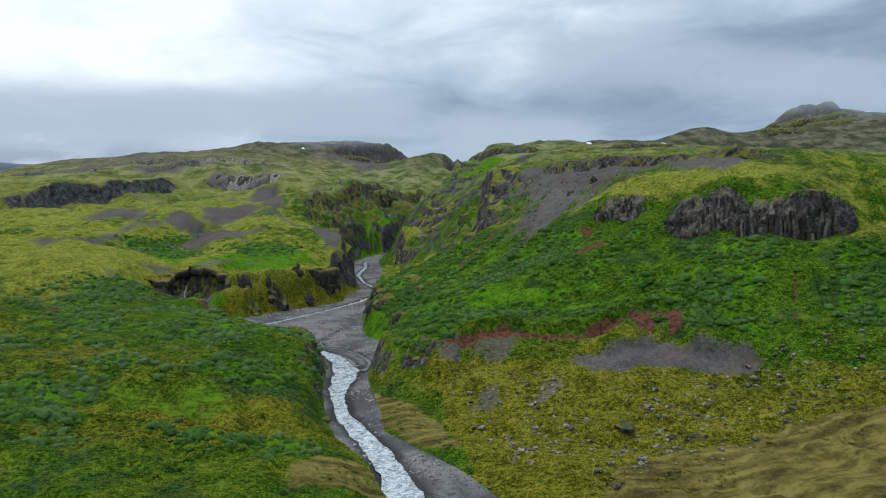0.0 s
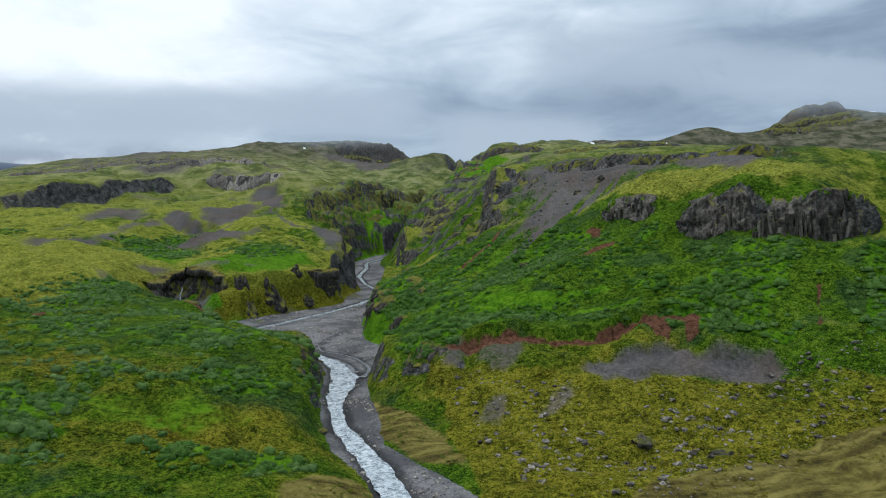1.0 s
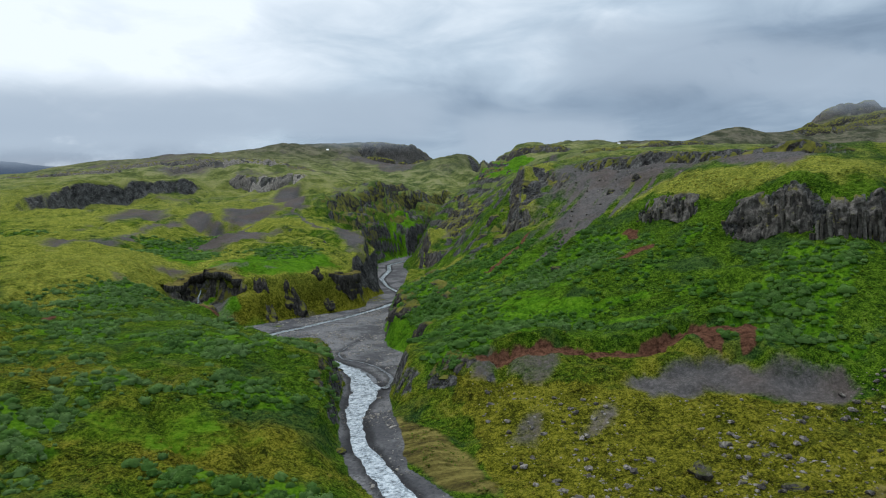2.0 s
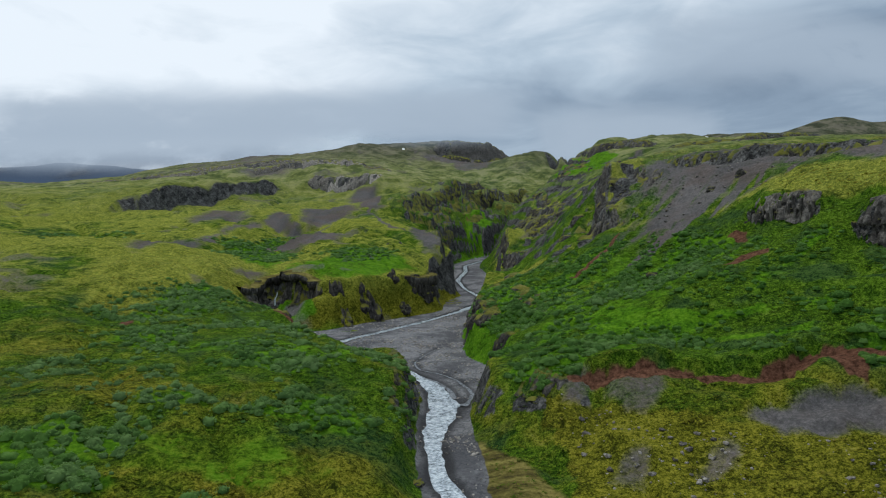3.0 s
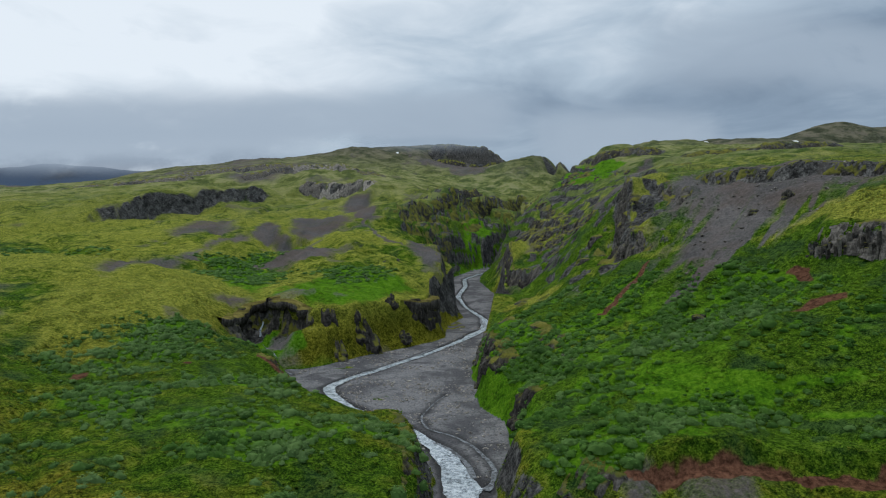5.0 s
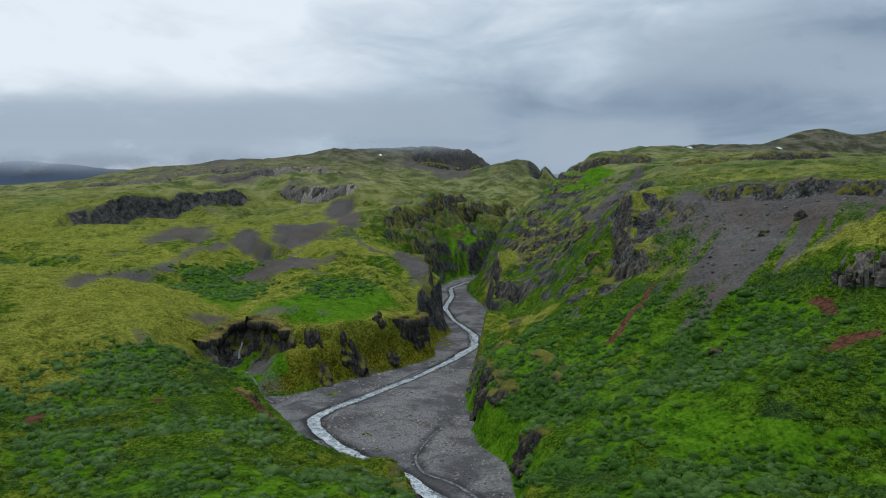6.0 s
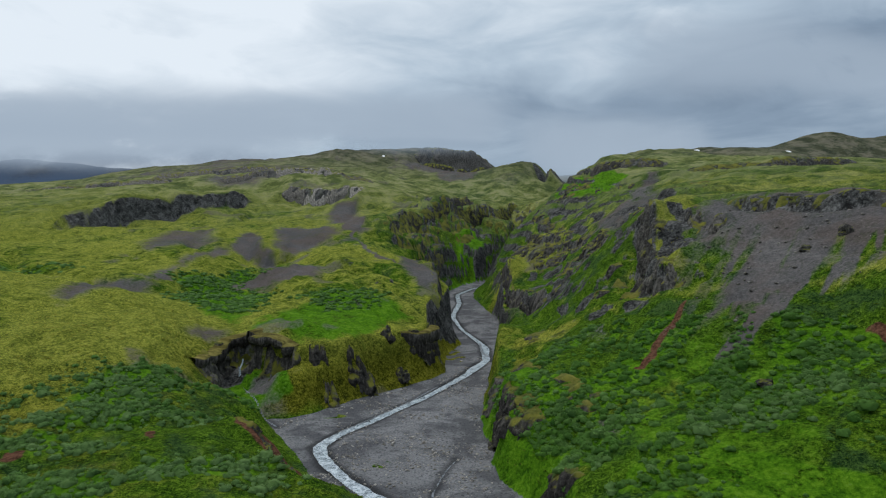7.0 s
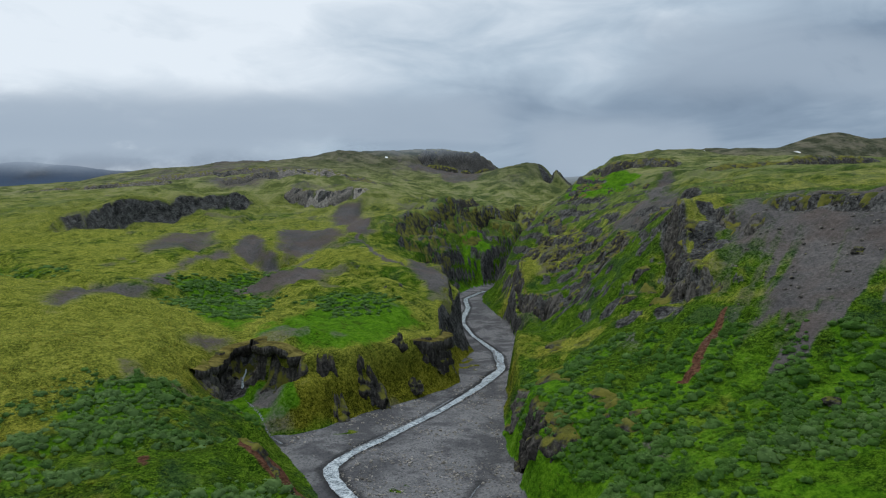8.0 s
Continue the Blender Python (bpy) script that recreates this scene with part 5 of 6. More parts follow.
def columnar_cliff(line, label, seed, gap=0.85, rise=1.0, lean=0.12, group="columnar cliffs"):
    r = random.Random(seed)
    s_, c, down = resample(line, gap)
    mid = c[len(c) // 2]
    root = tagged(new("basalt_cliff"), label, "cliff", group)
    base_z = float(height(np.array([mid[0]]), np.array([mid[1]]))[0])
    root.location = (mid[0], mid[1], base_z)
    foot, top = c + down * 2.0, c - down * 1.6
    zf, zt = height(foot[:, 0], foot[:, 1]), height(top[:, 0], top[:, 1])
    ends = smooth(0, 0.12, s_ / s_[-1]) * smooth(0, 0.12, 1 - s_ / s_[-1])
    body = outcrop(line, 0.45, 1.5, 1.6, rise * 1.2 + 0.5, 1.3, seed, BARE, "body")
    body.parent = root
    body.location = (-mid[0], -mid[1], -base_z)
    bay, jut = fbm(s_, 0 * s_, 6, 2, seed + 2), fbm(s_, 0 * s_ + 50, 4, 3, seed + 4)
    for row, (o, drop) in enumerate(((1.3, 0.34), (0.6, 0.12))):
        for k in range(len(s_)):
            if r.random() < 0.06:
                continue
            q = c[k] + down[k] * (o + 1.5 * bay[k] + r.uniform(-0.25, 0.25))
            z0 = zf[k] - 1.0
            full = (zt[k] + rise * ends[k] - z0) * (0.35 + 0.65 * ends[k])
            h = full * (1 - drop) * (r.uniform(0.55, 0.95) + 0.3 * jut[k])
            ob = part("column", COLUMNS[r.randrange(8)], root)
            wide = gap * r.uniform(0.42, 0.66)
            ob.matrix_basis = pose(q[0] - mid[0], q[1] - mid[1], z0 - base_z, math.degrees(-lean * down[k, 1]) * r.uniform(-0.2, 1), math.degrees(lean * down[k, 0]) * r.uniform(-0.2, 1), r.uniform(0, 360)) @ Matrix.Diagonal((wide, wide, max(h, 0.6), 1))
    return root


columnar_cliff([(72, 108.5), (75, 103), (78, 97), (80.5, 91)], "dark columnar basalt cliff with turf on its brow", 3, 0.72, 0.3)
columnar_cliff([(80.5, 91.5), (83, 88), (87, 86), (90, 85)], "tall dark columnar basalt cliff above the scrub slope", 5, 0.72, 0.5)
columnar_cliff([(87.5, 86.5), (90, 85), (92.5, 84.4), (95.5, 83.8)], "bulging grey columnar crag beside the mossy slope", 8, 0.75, 1.6, 0.42)
columnar_cliff([(64, 130), (67, 126.5), (69.5, 122), (72, 115)], "small black columnar crag under a mossy brow", 9, 0.72, 0.2)


# ---- loose rocks ----


def rock_mesh(name, seed, mat, squash=0.7, level=1):
    r = random.Random(seed)
    bm = bmesh.new()
    bmesh.ops.create_icosphere(bm, subdivisions=level, radius=1.0)
    off = Vector((r.uniform(0, 50), r.uniform(0, 50), r.uniform(0, 50)))
    for v in bm.verts:
        k = 1 + 0.75 * noise.noise(v.co * 0.9 + off) + 0.45 * noise.noise(v.co * 2.1 + off)
        v.co = Vector((v.co.x * k * 1.1, v.co.y * k * 0.9, v.co.z * k * squash))
    mesh = bpy.data.meshes.new(name)
    bm.to_mesh(mesh)
    bm.free()
    mesh.materials.append(mat)
    return mesh


BOULDERS = [rock_mesh("boulder", 20 + k, STONE, 0.62, 2) for k in range(6)]
CRAGS = [rock_mesh("crag", 40 + k, ROCK, 0.95, 3) for k in range(5)]


def ground_z(x, y):
    return float(height(np.array([x]), np.array([y]))[0])


def scatter(count, x0, x1, y0, y1, seed, keep):
    """Random places in a stretch of the plan where keep(x, y) beats a die."""
    g = np.random.default_rng(seed)
    x, y = g.uniform(x0, x1, count), g.uniform(y0, y1, count)
    m = keep(x, y) > g.uniform(0, 1, count)
    x, y = x[m], y[m]
    return x, y, height(x, y), g


def joined(name, bases, x, y, z, size, turn, g, mat, tall=None, tints=None):
    """One mesh of many small pieces, each a turned and scaled copy of a base (verts, tris)."""
    cos, faces, cols, at = [], [], [], 0
    pick = g.integers(0, len(bases), len(x))
    tall = size if tall is None else tall
    for b, (bv, bf, bc) in enumerate(bases):
        m = np.nonzero(pick == b)[0]
        if not len(m):
            continue
        c, s_ = np.cos(turn[m])[:, None], np.sin(turn[m])[:, None]
        px = (bv[None, :, 0] * c - bv[None, :, 1] * s_) * size[m][:, None] + x[m][:, None]
        py = (bv[None, :, 0] * s_ + bv[None, :, 1] * c) * size[m][:, None] + y[m][:, None]
        pz = bv[None, :, 2] * tall[m][:, None] + z[m][:, None]
        cos.append(np.stack([px, py, pz], -1).reshape(-1, 3))
        faces.append((bf[None] + at + (np.arange(len(m)) * len(bv))[:, None, None]).reshape(-1, 3))
        if tints is not None:
            col = np.repeat(tints[m][:, None, :], len(bv), 1).copy()
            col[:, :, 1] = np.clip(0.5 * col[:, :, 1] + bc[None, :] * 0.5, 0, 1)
            cols.append(col.reshape(-1, 4))
        at += len(m) * len(bv)
    return mesh_from(name, np.concatenate(cos), np.concatenate(faces), mat, colors=np.concatenate(cols) if tints is not None else None)


def base_rock(seed, squash=0.7):
    m = rock_mesh("rock_base", seed, STONE, squash, 1)
    v = np.array([tuple(q.co) for q in m.vertices])
    f = np.array([tuple(p.vertices) for p in m.polygons])
    return v, f, np.zeros(len(v))


ROCK_BASES = [base_rock(60 + k) for k in range(6)]


def in_field(x, y):
    zone = inside([(16, 84), (24, 75), (36, 68), (56, 61), (66, 62), (84, 56), (110, 52), (100, 36), (56, 44), (40, 38), (26, 36), (17, 52)], x, y)
    return zone * smooth(-0.75, 0.5, fbm(x, y, 9, 3, 111))


fx, fy, fz, fg = scatter(9000, 14, 108, 34, 86, 7, lambda x, y: 0.75 * in_field(x, y))
fsize = 0.09 + 0.30 * fg.uniform(0, 1, len(fx)) ** 3.5
big = np.argsort(-fsize)[:170]
for k in big:
    ob = new("boulder", BOULDERS[int(fg.integers(0, 6))])
    sz = float(fsize[k]) * 1.15
    ob.matrix_basis = pose(fx[k], fy[k], fz[k] + 0.15 * sz, fg.uniform(-15, 15), fg.uniform(-15, 15), fg.uniform(0, 360)) @ Matrix.Diagonal((sz, sz, sz, 1))
    tagged(ob, "grey lichen-spotted boulder lying in yellow moss", "boulder", "boulders on the moss field")
rest = np.setdiff1d(np.arange(len(fx)), big)
tagged(new("stones", joined("stones", ROCK_BASES, fx[rest], fy[rest], fz[rest], fsize[rest], fg.uniform(0, 6.28, len(rest)), fg, STONE)), "small grey stones strewn over the moss field", "stones", kind="stuff")

gx_, gy_, gz_, gg = scatter(40000, -45, 22, 20, 240, 8, lambda x, y: (bank(x, y) < -0.2) * (water_depth(x, y) < 0.3) * smooth(-0.3, 0.5, fbm(x, y, 7, 3, 117)))
gs = 0.08 + 0.30 * gg.uniform(0, 1, len(gx_)) ** 4
tagged(new("cobbles", joined("cobbles", ROCK_BASES, gx_, gy_, gz_, gs, gg.uniform(0, 6.28, len(gx_)), gg, PEBBLE)), "grey cobbles scattered over the river gravel", "cobbles", kind="stuff")

hx, hy, hz, hg = scatter(1500, 40, 105, 138, 200, 9, lambda x, y: covers(x, y)[2] * 0.5)
hs = 0.12 + 0.45 * hg.uniform(0, 1, len(hx)) ** 4
tagged(new("scree_stones", joined("scree_stones", ROCK_BASES, hx, hy, hz, hs, hg.uniform(0, 6.28, len(hx)), hg, STONE)), "loose grey stones on the scree slope", "stones", kind="stuff")

for x, y, sz, tall, label in [(75, 155, 1.3, 1.0, "dark rock knob sticking out of the scree"), (69, 158, 1.1, 0.8, "dark rock knob sticking out of the scree"), (-2.6, 69.5, 0.7, 0.8, "dark wet boulder at the edge of the stream"),
                              (-35, 138.5, 1.3, 0.8, "grey boulder outcrop on a bare red bank"), (-31.5, 133.5, 1.1, 0.8, "rusty grey rock on the crest of the bank"), (-28.5, 129.5, 0.8, 0.8, "rusty grey rock on the crest of the bank"), (-25, 126, 1.0, 0.7, "rusty grey rock on the crest of the bank"), (-37, 140.5, 0.9, 0.9, "mossy boulder at the top of the bank"), (-26.5, 128, 0.7, 0.9, "mossy boulder at the top of the bank"), (-12, 203, 1.8, 1.2, "mossy boulder on the grassy bank"),
                              (-16, 206, 1.6, 1.4, "dark boulder on the grassy bank"), (44, 128, 1.0, 0.8, "pale boulder on the green slope"), (36, 51, 1.1, 1.0, "grey boulder lying in yellow moss"), (43, 46, 1.0, 0.7, "grey boulder lying in yellow moss")]:
    ob = tagged(new("rock", CRAGS[int(x * 7 + y) % 5]), label, "rock")
    ob.matrix_basis = pose(x, y, ground_z(x, y) + 0.1 * sz, 0, 0, x * 37) @ Matrix.Diagonal((sz, sz, sz * tall, 1))

# broken ledges on the rocky side of the gorge
r = random.Random(12)
lx, ly, lz, lg = scatter(1500, 18, 95, 172, 400, 14, lambda x, y: smooth(14, 22, bank(x, y)) * (smooth(70, 50, x) + smooth(230, 260, y)) * 0.5 * (1 - np.clip(covers(x, y)[2], 0, 1)) * smooth(-0.1, 0.3, fbm(x, y, 26, 3, 41)))
ex, ey = height(lx + 1.5, ly) - height(lx - 1.5, ly), height(lx, ly + 1.5) - height(lx, ly - 1.5)
for k in range(min(len(lx), 210)):
    steep = math.hypot(ex[k], ey[k])
    if steep < 0.8:
        continue
    ux, uy = ex[k] / steep, ey[k] / steep
    ln = r.uniform(2.2, 3.0 + 0.02 * ly[k])
    # the high ground lies on the left of the line
    px, py = uy * ln / 2, -ux * ln / 2
    line = [(lx[k] - px, ly[k] - py), (lx[k] + 0.8 * ux, ly[k] + 0.8 * uy), (lx[k] + px, ly[k] + py)]
    ob = outcrop(line, 0.5, 1.1, 1.3, r.uniform(0.5, 1.8), 1.2, 300 + k)
    tagged(ob, "dark broken ledge tufted with moss on a steep slope", "rock face", "ledges above the gorge")

# ---- scrub ----


def base_shrub(seed, leaves=64, rings=3, sides=8):
    """A low rounded bush: a lumpy mound of foliage with small leaves standing out of it."""
    g = np.random.default_rng(seed)
    ang = np.linspace(0, 2 * math.pi, sides, endpoint=False)
    lobe = g.uniform(0, 6.28, 3)
    # tone paints shade into the foliage: dark at the base, lighter on top
    verts, tone = [], []
    for j in range(rings):
        e = (j / rings) * math.pi / 2
        for a in ang:
            q = 1 + 0.20 * math.sin(2 * a + lobe[0]) + 0.14 * math.sin(3 * a + lobe[1]) + g.uniform(-0.22, 0.22)
            z = max(-0.05, 0.72 * math.sin(e) * (1 + 0.18 * math.sin(2 * a + lobe[2])) + g.uniform(-0.16, 0.16))
            verts.append((math.cos(a) * math.cos(e) * q, math.sin(a) * math.cos(e) * q * 0.85, z if j else -0.12))
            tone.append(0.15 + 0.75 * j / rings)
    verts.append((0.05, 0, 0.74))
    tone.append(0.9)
    tris = []
    for j in range(rings - 1):
        for k in range(sides):
            p, q = j * sides + k, j * sides + (k + 1) % sides
            tris += [(p, q, p + sides), (q, q + sides, p + sides)]
    top = len(verts) - 1
    tris += [((rings - 1) * sides + k, (rings - 1) * sides + (k + 1) % sides, top) for k in range(sides)]
    mound = np.array(verts)
    for _ in range(leaves):
        k = int(g.integers(sides, top + 1))
        p = mound[k] + g.uniform(-0.24, 0.24, 3)
        d = np.array([p[0] * 0.7, p[1] * 0.7, p[2] + 0.5]) + g.normal(size=3) * 0.25
        d /= np.linalg.norm(d)
        side = np.cross(d, g.normal(size=3))
        side /= np.linalg.norm(side) + 1e-9
        other = np.cross(d, side)
        sz = g.uniform(0.09, 0.19)
        p = p + d * g.uniform(0.0, 0.16)
        at = len(verts)
        verts += [tuple(p + side * sz), tuple(p - 0.5 * side * sz + 0.8 * other * sz), tuple(p - 0.5 * side * sz - 0.8 * other * sz)]
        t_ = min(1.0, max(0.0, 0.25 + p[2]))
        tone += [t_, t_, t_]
        tris.append((at, at + 1, at + 2))
    return np.array(verts), np.array(tris), np.array(tone)


SHRUBS = [base_shrub(200 + k) for k in range(6)]


def shrub_density(x, y):
    sc, dr, st, re, lu = covers(x, y)
    return sc * (1 - np.clip(re * 2, 0, 1)) * (bank(x, y) > 1.0) * (0.35 + 0.65 * smooth(-0.3, 0.3, fbm(x, y, 6, 2, 131)))


sx, sy, sz_, sg = scatter(72000, -78, 98, 40, 200, 21, shrub_density)
ssize = 0.26 + 0.62 * sg.uniform(0, 1, len(sx)) ** 2.0 + 0.6 * (sg.uniform(0, 1, len(sx)) > 0.975)
grey = np.clip(0.15 + 0.35 * (sx < 0) + 0.5 * fbm(sx, sy, 15, 2, 137) + sg.uniform(-0.25, 0.25, len(sx)), 0, 1)
stint = np.stack([grey, sg.uniform(0, 1, len(sx)), 0 * sx, 0 * sx + 1], 1)
near = np.nonzero(((sy < 66) | ((sy > 104) & (sy < 124) & (sx > 14))) & (ssize > 0.52))[0][:290]


def shrub_things():
    crowns, stems = [], []
    for k, (v, f, c) in enumerate(SHRUBS):
        for q in (0.15, 0.7):
            col = np.zeros((len(v), 4))
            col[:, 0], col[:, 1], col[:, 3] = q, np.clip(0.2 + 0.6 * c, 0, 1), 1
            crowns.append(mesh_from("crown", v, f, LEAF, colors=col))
    bm = bmesh.new()
    for k in range(5):
        a = k * 1.26
        m = Matrix.Translation((0.12 * math.cos(a), 0.12 * math.sin(a), 0.12)) @ Euler((0.5 * math.sin(a), -0.5 * math.cos(a), 0)).to_matrix().to_4x4()
        bmesh.ops.create_cone(bm, segments=5, radius1=0.05, radius2=0.02, depth=0.7, matrix=m)
    stem = bpy.data.meshes.new("stems")
    bm.to_mesh(stem)
    bm.free()
    stem.materials.append(WOOD)
    for k in near:
        root = new("willow_shrub")
        q = float(ssize[k])
        root.matrix_basis = pose(sx[k], sy[k], sz_[k], 0, 0, 57 * k) @ Matrix.Diagonal((q, q, q * 0.85, 1))
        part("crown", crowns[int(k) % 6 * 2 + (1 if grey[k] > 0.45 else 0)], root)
        part("stems", stem, root)
        tagged(root, "low grey-green willow shrub growing in grass" if grey[k] > 0.45 else "low dark green willow shrub growing on a slope", "shrub", "willow scrub")


shrub_things()
others = np.setdiff1d(np.arange(len(sx)), near)
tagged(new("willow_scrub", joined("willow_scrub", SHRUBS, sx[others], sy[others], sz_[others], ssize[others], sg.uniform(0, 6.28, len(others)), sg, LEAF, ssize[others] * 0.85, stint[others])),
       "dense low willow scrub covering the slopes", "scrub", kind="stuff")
mx, my, mz, mg = scatter(9000, -170, -10, 215, 300, 22, lambda x, y: covers(x, y)[0] * 0.7)
ms = mg.uniform(0.5, 1.2, len(mx))
mt = np.stack([mg.uniform(0.1, 0.6, len(mx)), mg.uniform(0, 1, len(mx)), 0 * mx, 0 * mx + 1], 1)
SMALL = [base_shrub(260 + k, 14, 3, 7) for k in range(4)]
tagged(new("far_scrub", joined("far_scrub", SMALL, mx, my, mz, ms, mg.uniform(0, 6.28, len(mx)), mg, LEAF, ms * 0.6, mt)), "patches of low green scrub on the terrace", "scrub", kind="stuff")


# ---- grass tufts ----


def base_tuft(seed):
    g = np.random.default_rng(seed)
    v, f, c = [], [], []
    for k in range(7):
        a, l, w = g.uniform(0, 6.28), g.uniform(0.5, 1.0), g.uniform(0.16, 0.3)
        o = np.array([math.cos(a), math.sin(a), 0]) * g.uniform(0, 0.6)
        side = np.array([-math.sin(a), math.cos(a), 0]) * w
        at = len(v)
        v += [tuple(o - side), tuple(o + side), tuple(o + np.array([math.cos(a) * 0.5, math.sin(a) * 0.5, l]))]
        # each blade runs from a darker base to a lighter tip
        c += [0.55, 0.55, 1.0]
        f.append((at, at + 1, at + 2))
    return np.array(v), np.array(f), np.array(c)


def tuft_nodes(t, bsdf):
    tint = node(t, "ShaderNodeSeparateColor", {0: node(t, "ShaderNodeAttribute", attribute_name="tint").outputs["Color"]})
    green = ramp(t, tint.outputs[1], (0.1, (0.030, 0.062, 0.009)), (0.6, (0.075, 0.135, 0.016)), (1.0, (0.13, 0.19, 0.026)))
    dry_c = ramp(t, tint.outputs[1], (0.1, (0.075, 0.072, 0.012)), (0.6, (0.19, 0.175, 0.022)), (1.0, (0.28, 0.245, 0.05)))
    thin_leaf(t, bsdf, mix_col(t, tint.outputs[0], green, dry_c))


TUFT = simple_material("grass_tufts", tuft_nodes, 0.9, 0.02)
tx, ty, tz, tg = scatter(70000, -95, 100, 34, 215, 31, lambda x, y: (bank(x, y) > 0.8) * smooth(-0.4, 0.3, fbm(x, y, 5, 2, 141)) * smooth(260, 90, np.hypot(x, y)))
tscrub, tdry, tscree, tred, tlush = covers(tx, ty)
ok = (tscree < 0.35) & (tred < 0.3)
tx, ty, tz, tdry = tx[ok], ty[ok], tz[ok], tdry[ok] - tlush[ok] * 0.6
tt = np.stack([np.clip(smooth(0.2, 0.9, tdry + tg.uniform(-0.3, 0.3, len(tx))), 0, 1), tg.uniform(0, 1, len(tx)), 0 * tx, 0 * tx + 1], 1)
ts = tg.uniform(0.25, 0.7, len(tx))
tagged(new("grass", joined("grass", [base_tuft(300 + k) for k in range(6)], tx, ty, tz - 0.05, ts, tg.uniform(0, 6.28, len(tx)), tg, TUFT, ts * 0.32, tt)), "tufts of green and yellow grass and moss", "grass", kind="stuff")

# ---- waterfall, snow ----
bm = bmesh.new()
prev = None
for k in range(15):
    v = k / 14
    x, y, z = -50.6 - 0.5 * v + 0.15 * math.sin(9 * v), 192.6 - 1.8 * v ** 0.7, 14.0 - 4.4 * v
    w = 0.16 + 0.12 * v
    a, b = bm.verts.new((x - w, y - 0.1, z)), bm.verts.new((x + w, y - 0.1, z))
    c = bm.verts.new((x, y - 0.28, z))
    if prev:
        bm.faces.new((prev[0], prev[2], c, a))
        bm.faces.new((prev[2], prev[1], b, c))
    prev = (a, b, c)
mesh = bpy.data.meshes.new("waterfall")
bm.to_mesh(mesh)
bm.free()
mesh.materials.append(WATER)
tagged(new("waterfall", mesh), "thin white waterfall dropping into a green alcove", "waterfall", kind="structure")

SNOW = simple_material("old_snow", lambda t, b: t.links.new(ramp(t, noise_tex(t, node(t, "ShaderNodeNewGeometry").outputs["Position"], 0.4), (0.3, (0.62, 0.66, 0.70)), (0.7, (0.85, 0.87, 0.88))), b.inputs["Base Color"]), 0.7)


def snow_patch(cx, cy, rx, ry, seed):
    n, m = 22, 5
    a = np.linspace(0, 2 * math.pi, n, endpoint=False)
    co = [(cx, cy)]
    for j in range(1, m + 1):
        q = j / m * (1 + 0.35 * fbm(np.cos(a) * 2 + seed, np.sin(a) * 2, 1.2, 2, seed))
        co += list(zip(cx + rx * q * np.cos(a), cy + ry * q * np.sin(a)))
    co = np.array(co)
    edge = np.concatenate([[0], np.repeat(np.arange(1, m + 1) / m, n)])
    z = height(co[:, 0], co[:, 1]) + 0.9 * (1 - edge ** 2) + 0.25 - 0.5 * (edge > 0.99)
    tris = [(0, 1 + k, 1 + (k + 1) % n) for k in range(n)]
    for j in range(m - 1):
        for k in range(n):
            p, q = 1 + j * n + k, 1 + j * n + (k + 1) % n
            tris += [(p, p + n, q), (q, p + n, q + n)]
    ob = new("snow_patch", mesh_from("snow_patch", np.column_stack([co, z]), tris, SNOW, flat=False))
    return tagged(ob, "small old snow patch on the dark mountain", "snow", "snow patches")


snow_patch(-49, 824, 2.0, 3.5, 1)
snow_patch(330, 790, 5, 6, 2)
snow_patch(392, 700, 4, 5, 3)
snow_patch(848, 880, 9, 9, 4)

# ---- low cloud and haze on the hilltops, as glowing sheets ----


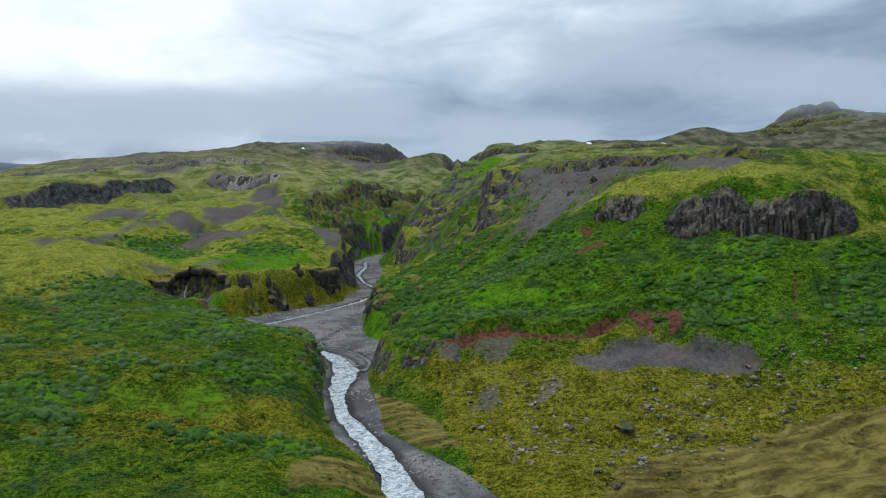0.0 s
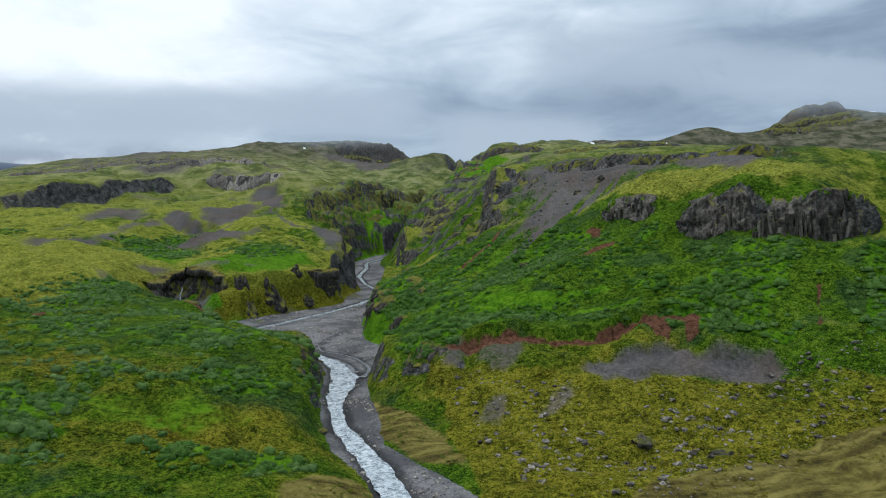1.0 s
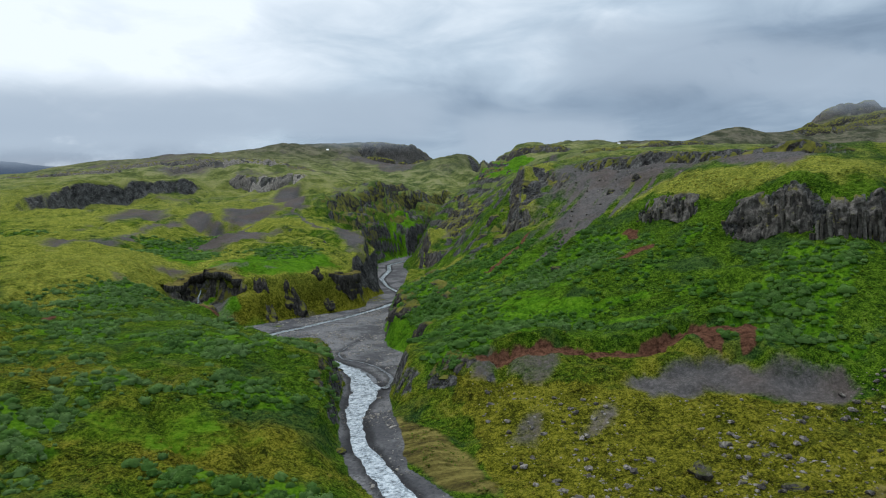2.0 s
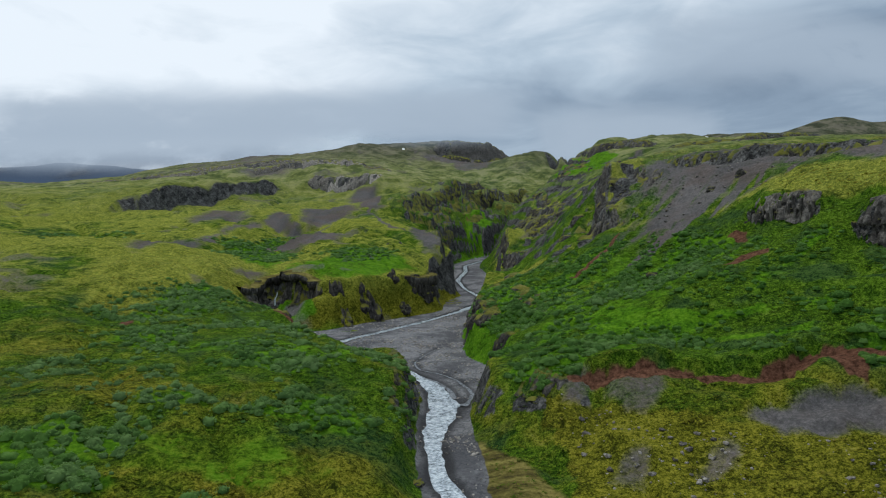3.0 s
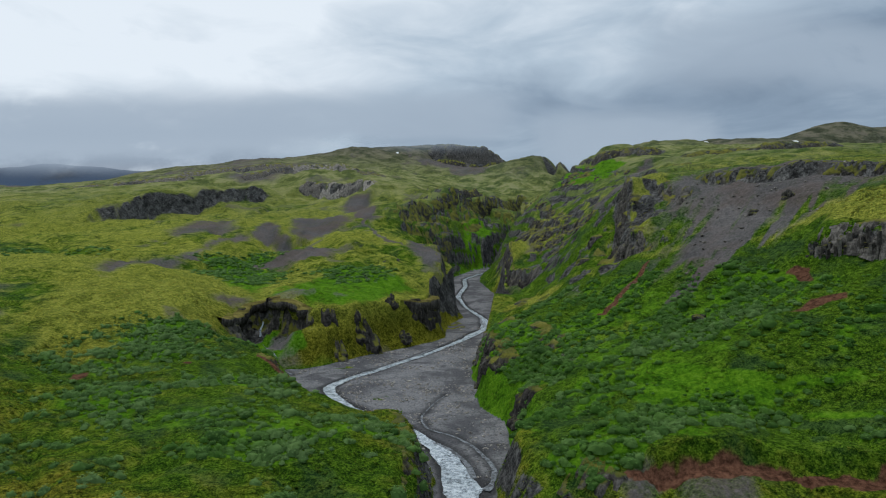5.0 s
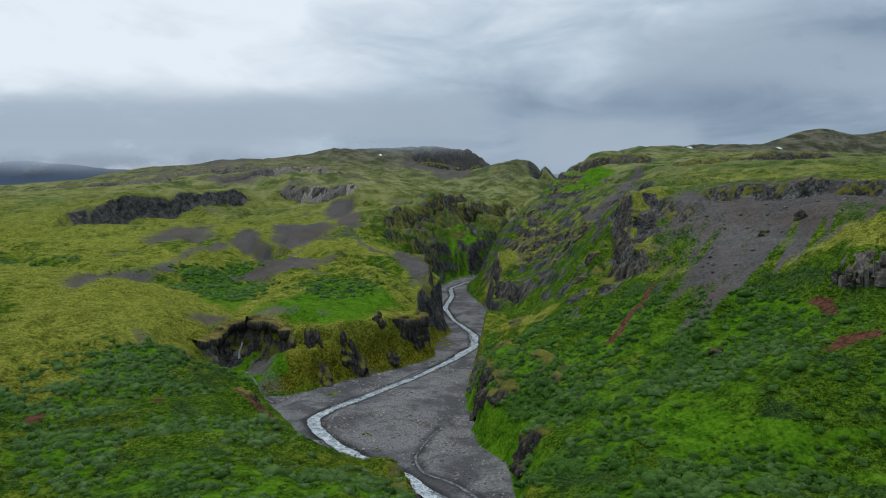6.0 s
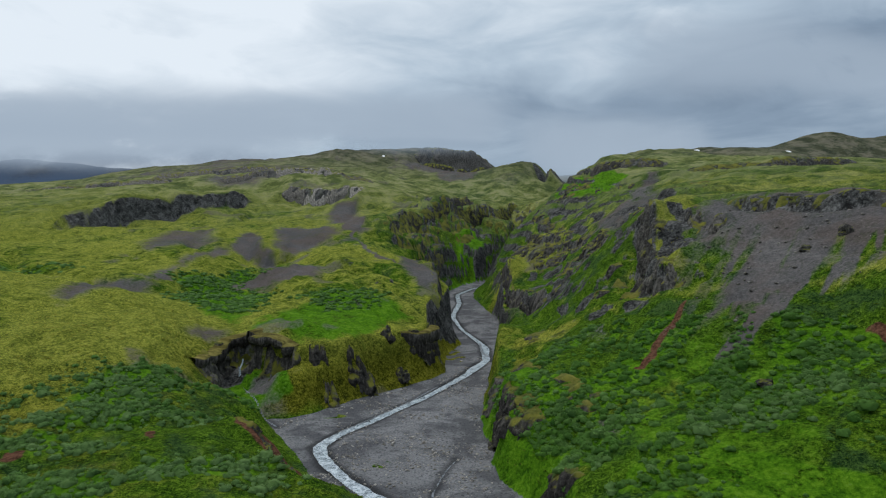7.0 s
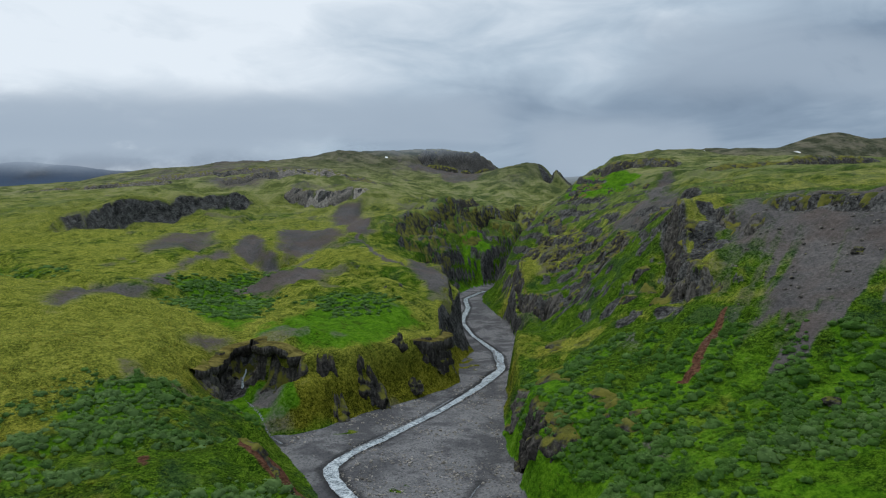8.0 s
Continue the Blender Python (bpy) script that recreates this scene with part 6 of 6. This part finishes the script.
# flat emission stands in for daylight scattered by cloud and air
def cloud_material(tone):
    mat = bpy.data.materials.new("glowing_cloud_haze")
    mat.use_nodes = True
    t = mat.node_tree
    t.nodes.clear()
    pos = node(t, "ShaderNodeNewGeometry").outputs["Position"]
    dens = node(t, "ShaderNodeSeparateColor", {0: node(t, "ShaderNodeAttribute", attribute_name="tint").outputs["Color"]}).outputs[0]
    puff = noise_tex(t, node(t, "ShaderNodeMapping", {"Vector": pos, "Scale": (1.0, 1.0, 2.2)}).outputs[0], 0.008, 5.0, 0.55)
    alpha = math_node(t, "MULTIPLY", dens, step(t, math_node(t, "ADD", puff, math_node(t, "MULTIPLY", dens, 0.35)), 0.35, 0.75))
    glow = node(t, "ShaderNodeEmission", {0: tone, 1: 1.0})
    clear = node(t, "ShaderNodeBsdfTransparent")
    node(t, "ShaderNodeOutputMaterial", {0: node(t, "ShaderNodeMixShader", {0: alpha, 1: clear.outputs[0], 2: glow.outputs[0]}).outputs[0]})
    return mat


CLOUD = cloud_material((0.39, 0.48, 0.59, 1))
# dark blue glow that paints distance haze over the far mountain
HAZE = cloud_material((0.055, 0.095, 0.17, 1))


def glow_curtain(line, low, full, high, most, mat=None):
    """A soft self-lit curtain for cloud and haze: none below low, densest at full, gone at high."""
    s_, c, _ = resample(line, 25)
    zs = np.linspace(low, high, 24)
    dens = most * smooth(low, full, zs) * smooth(high, full + 0.35 * (high - full), zs)
    n, m = len(c), len(zs)
    co = np.stack([np.repeat(c[:, 0], m), np.repeat(c[:, 1], m) + 0.35 * (np.tile(zs, n) - low), np.tile(zs, n)], 1)
    ends = smooth(0, 0.15, s_ / s_[-1]) * smooth(0, 0.15, 1 - s_ / s_[-1])
    i = (np.arange(n - 1)[:, None] * m + np.arange(m - 1)[None, :]).ravel()
    col = np.zeros((n * m, 4))
    col[:, 0] = np.outer(ends, dens).ravel()
    ob = new("backdrop", mesh_from("backdrop", co, np.stack([i, i + 1, i + m + 1, i + m], 1), mat or CLOUD, flat=False, colors=col))
    ob.visible_shadow = False
    return tagged(ob, "glowing sheet standing in for low cloud and haze on the hilltops", "cloud", kind="structure")


glow_curtain([(-700, 850), (-300, 842), (60, 822), (170, 800)], 154, 190, 270, 0.9)
glow_curtain([(150, 790), (260, 760), (420, 740), (600, 800), (760, 800), (1300, 900)], 198, 262, 360, 0.8)
glow_curtain([(-2600, 1700), (-900, 1650), (-100, 1500)], 204, 262, 460, 0.95)
glow_curtain([(-2600, 1600), (-900, 1560), (-100, 1420)], 40, 120, 300, 0.8, HAZE)
glow_curtain([(125, 660), (160, 668), (230, 660)], 106, 140, 200, 0.5)
glow_curtain([(110, 800), (180, 790), (260, 800), (380, 800)], 112, 150, 240, 0.9)
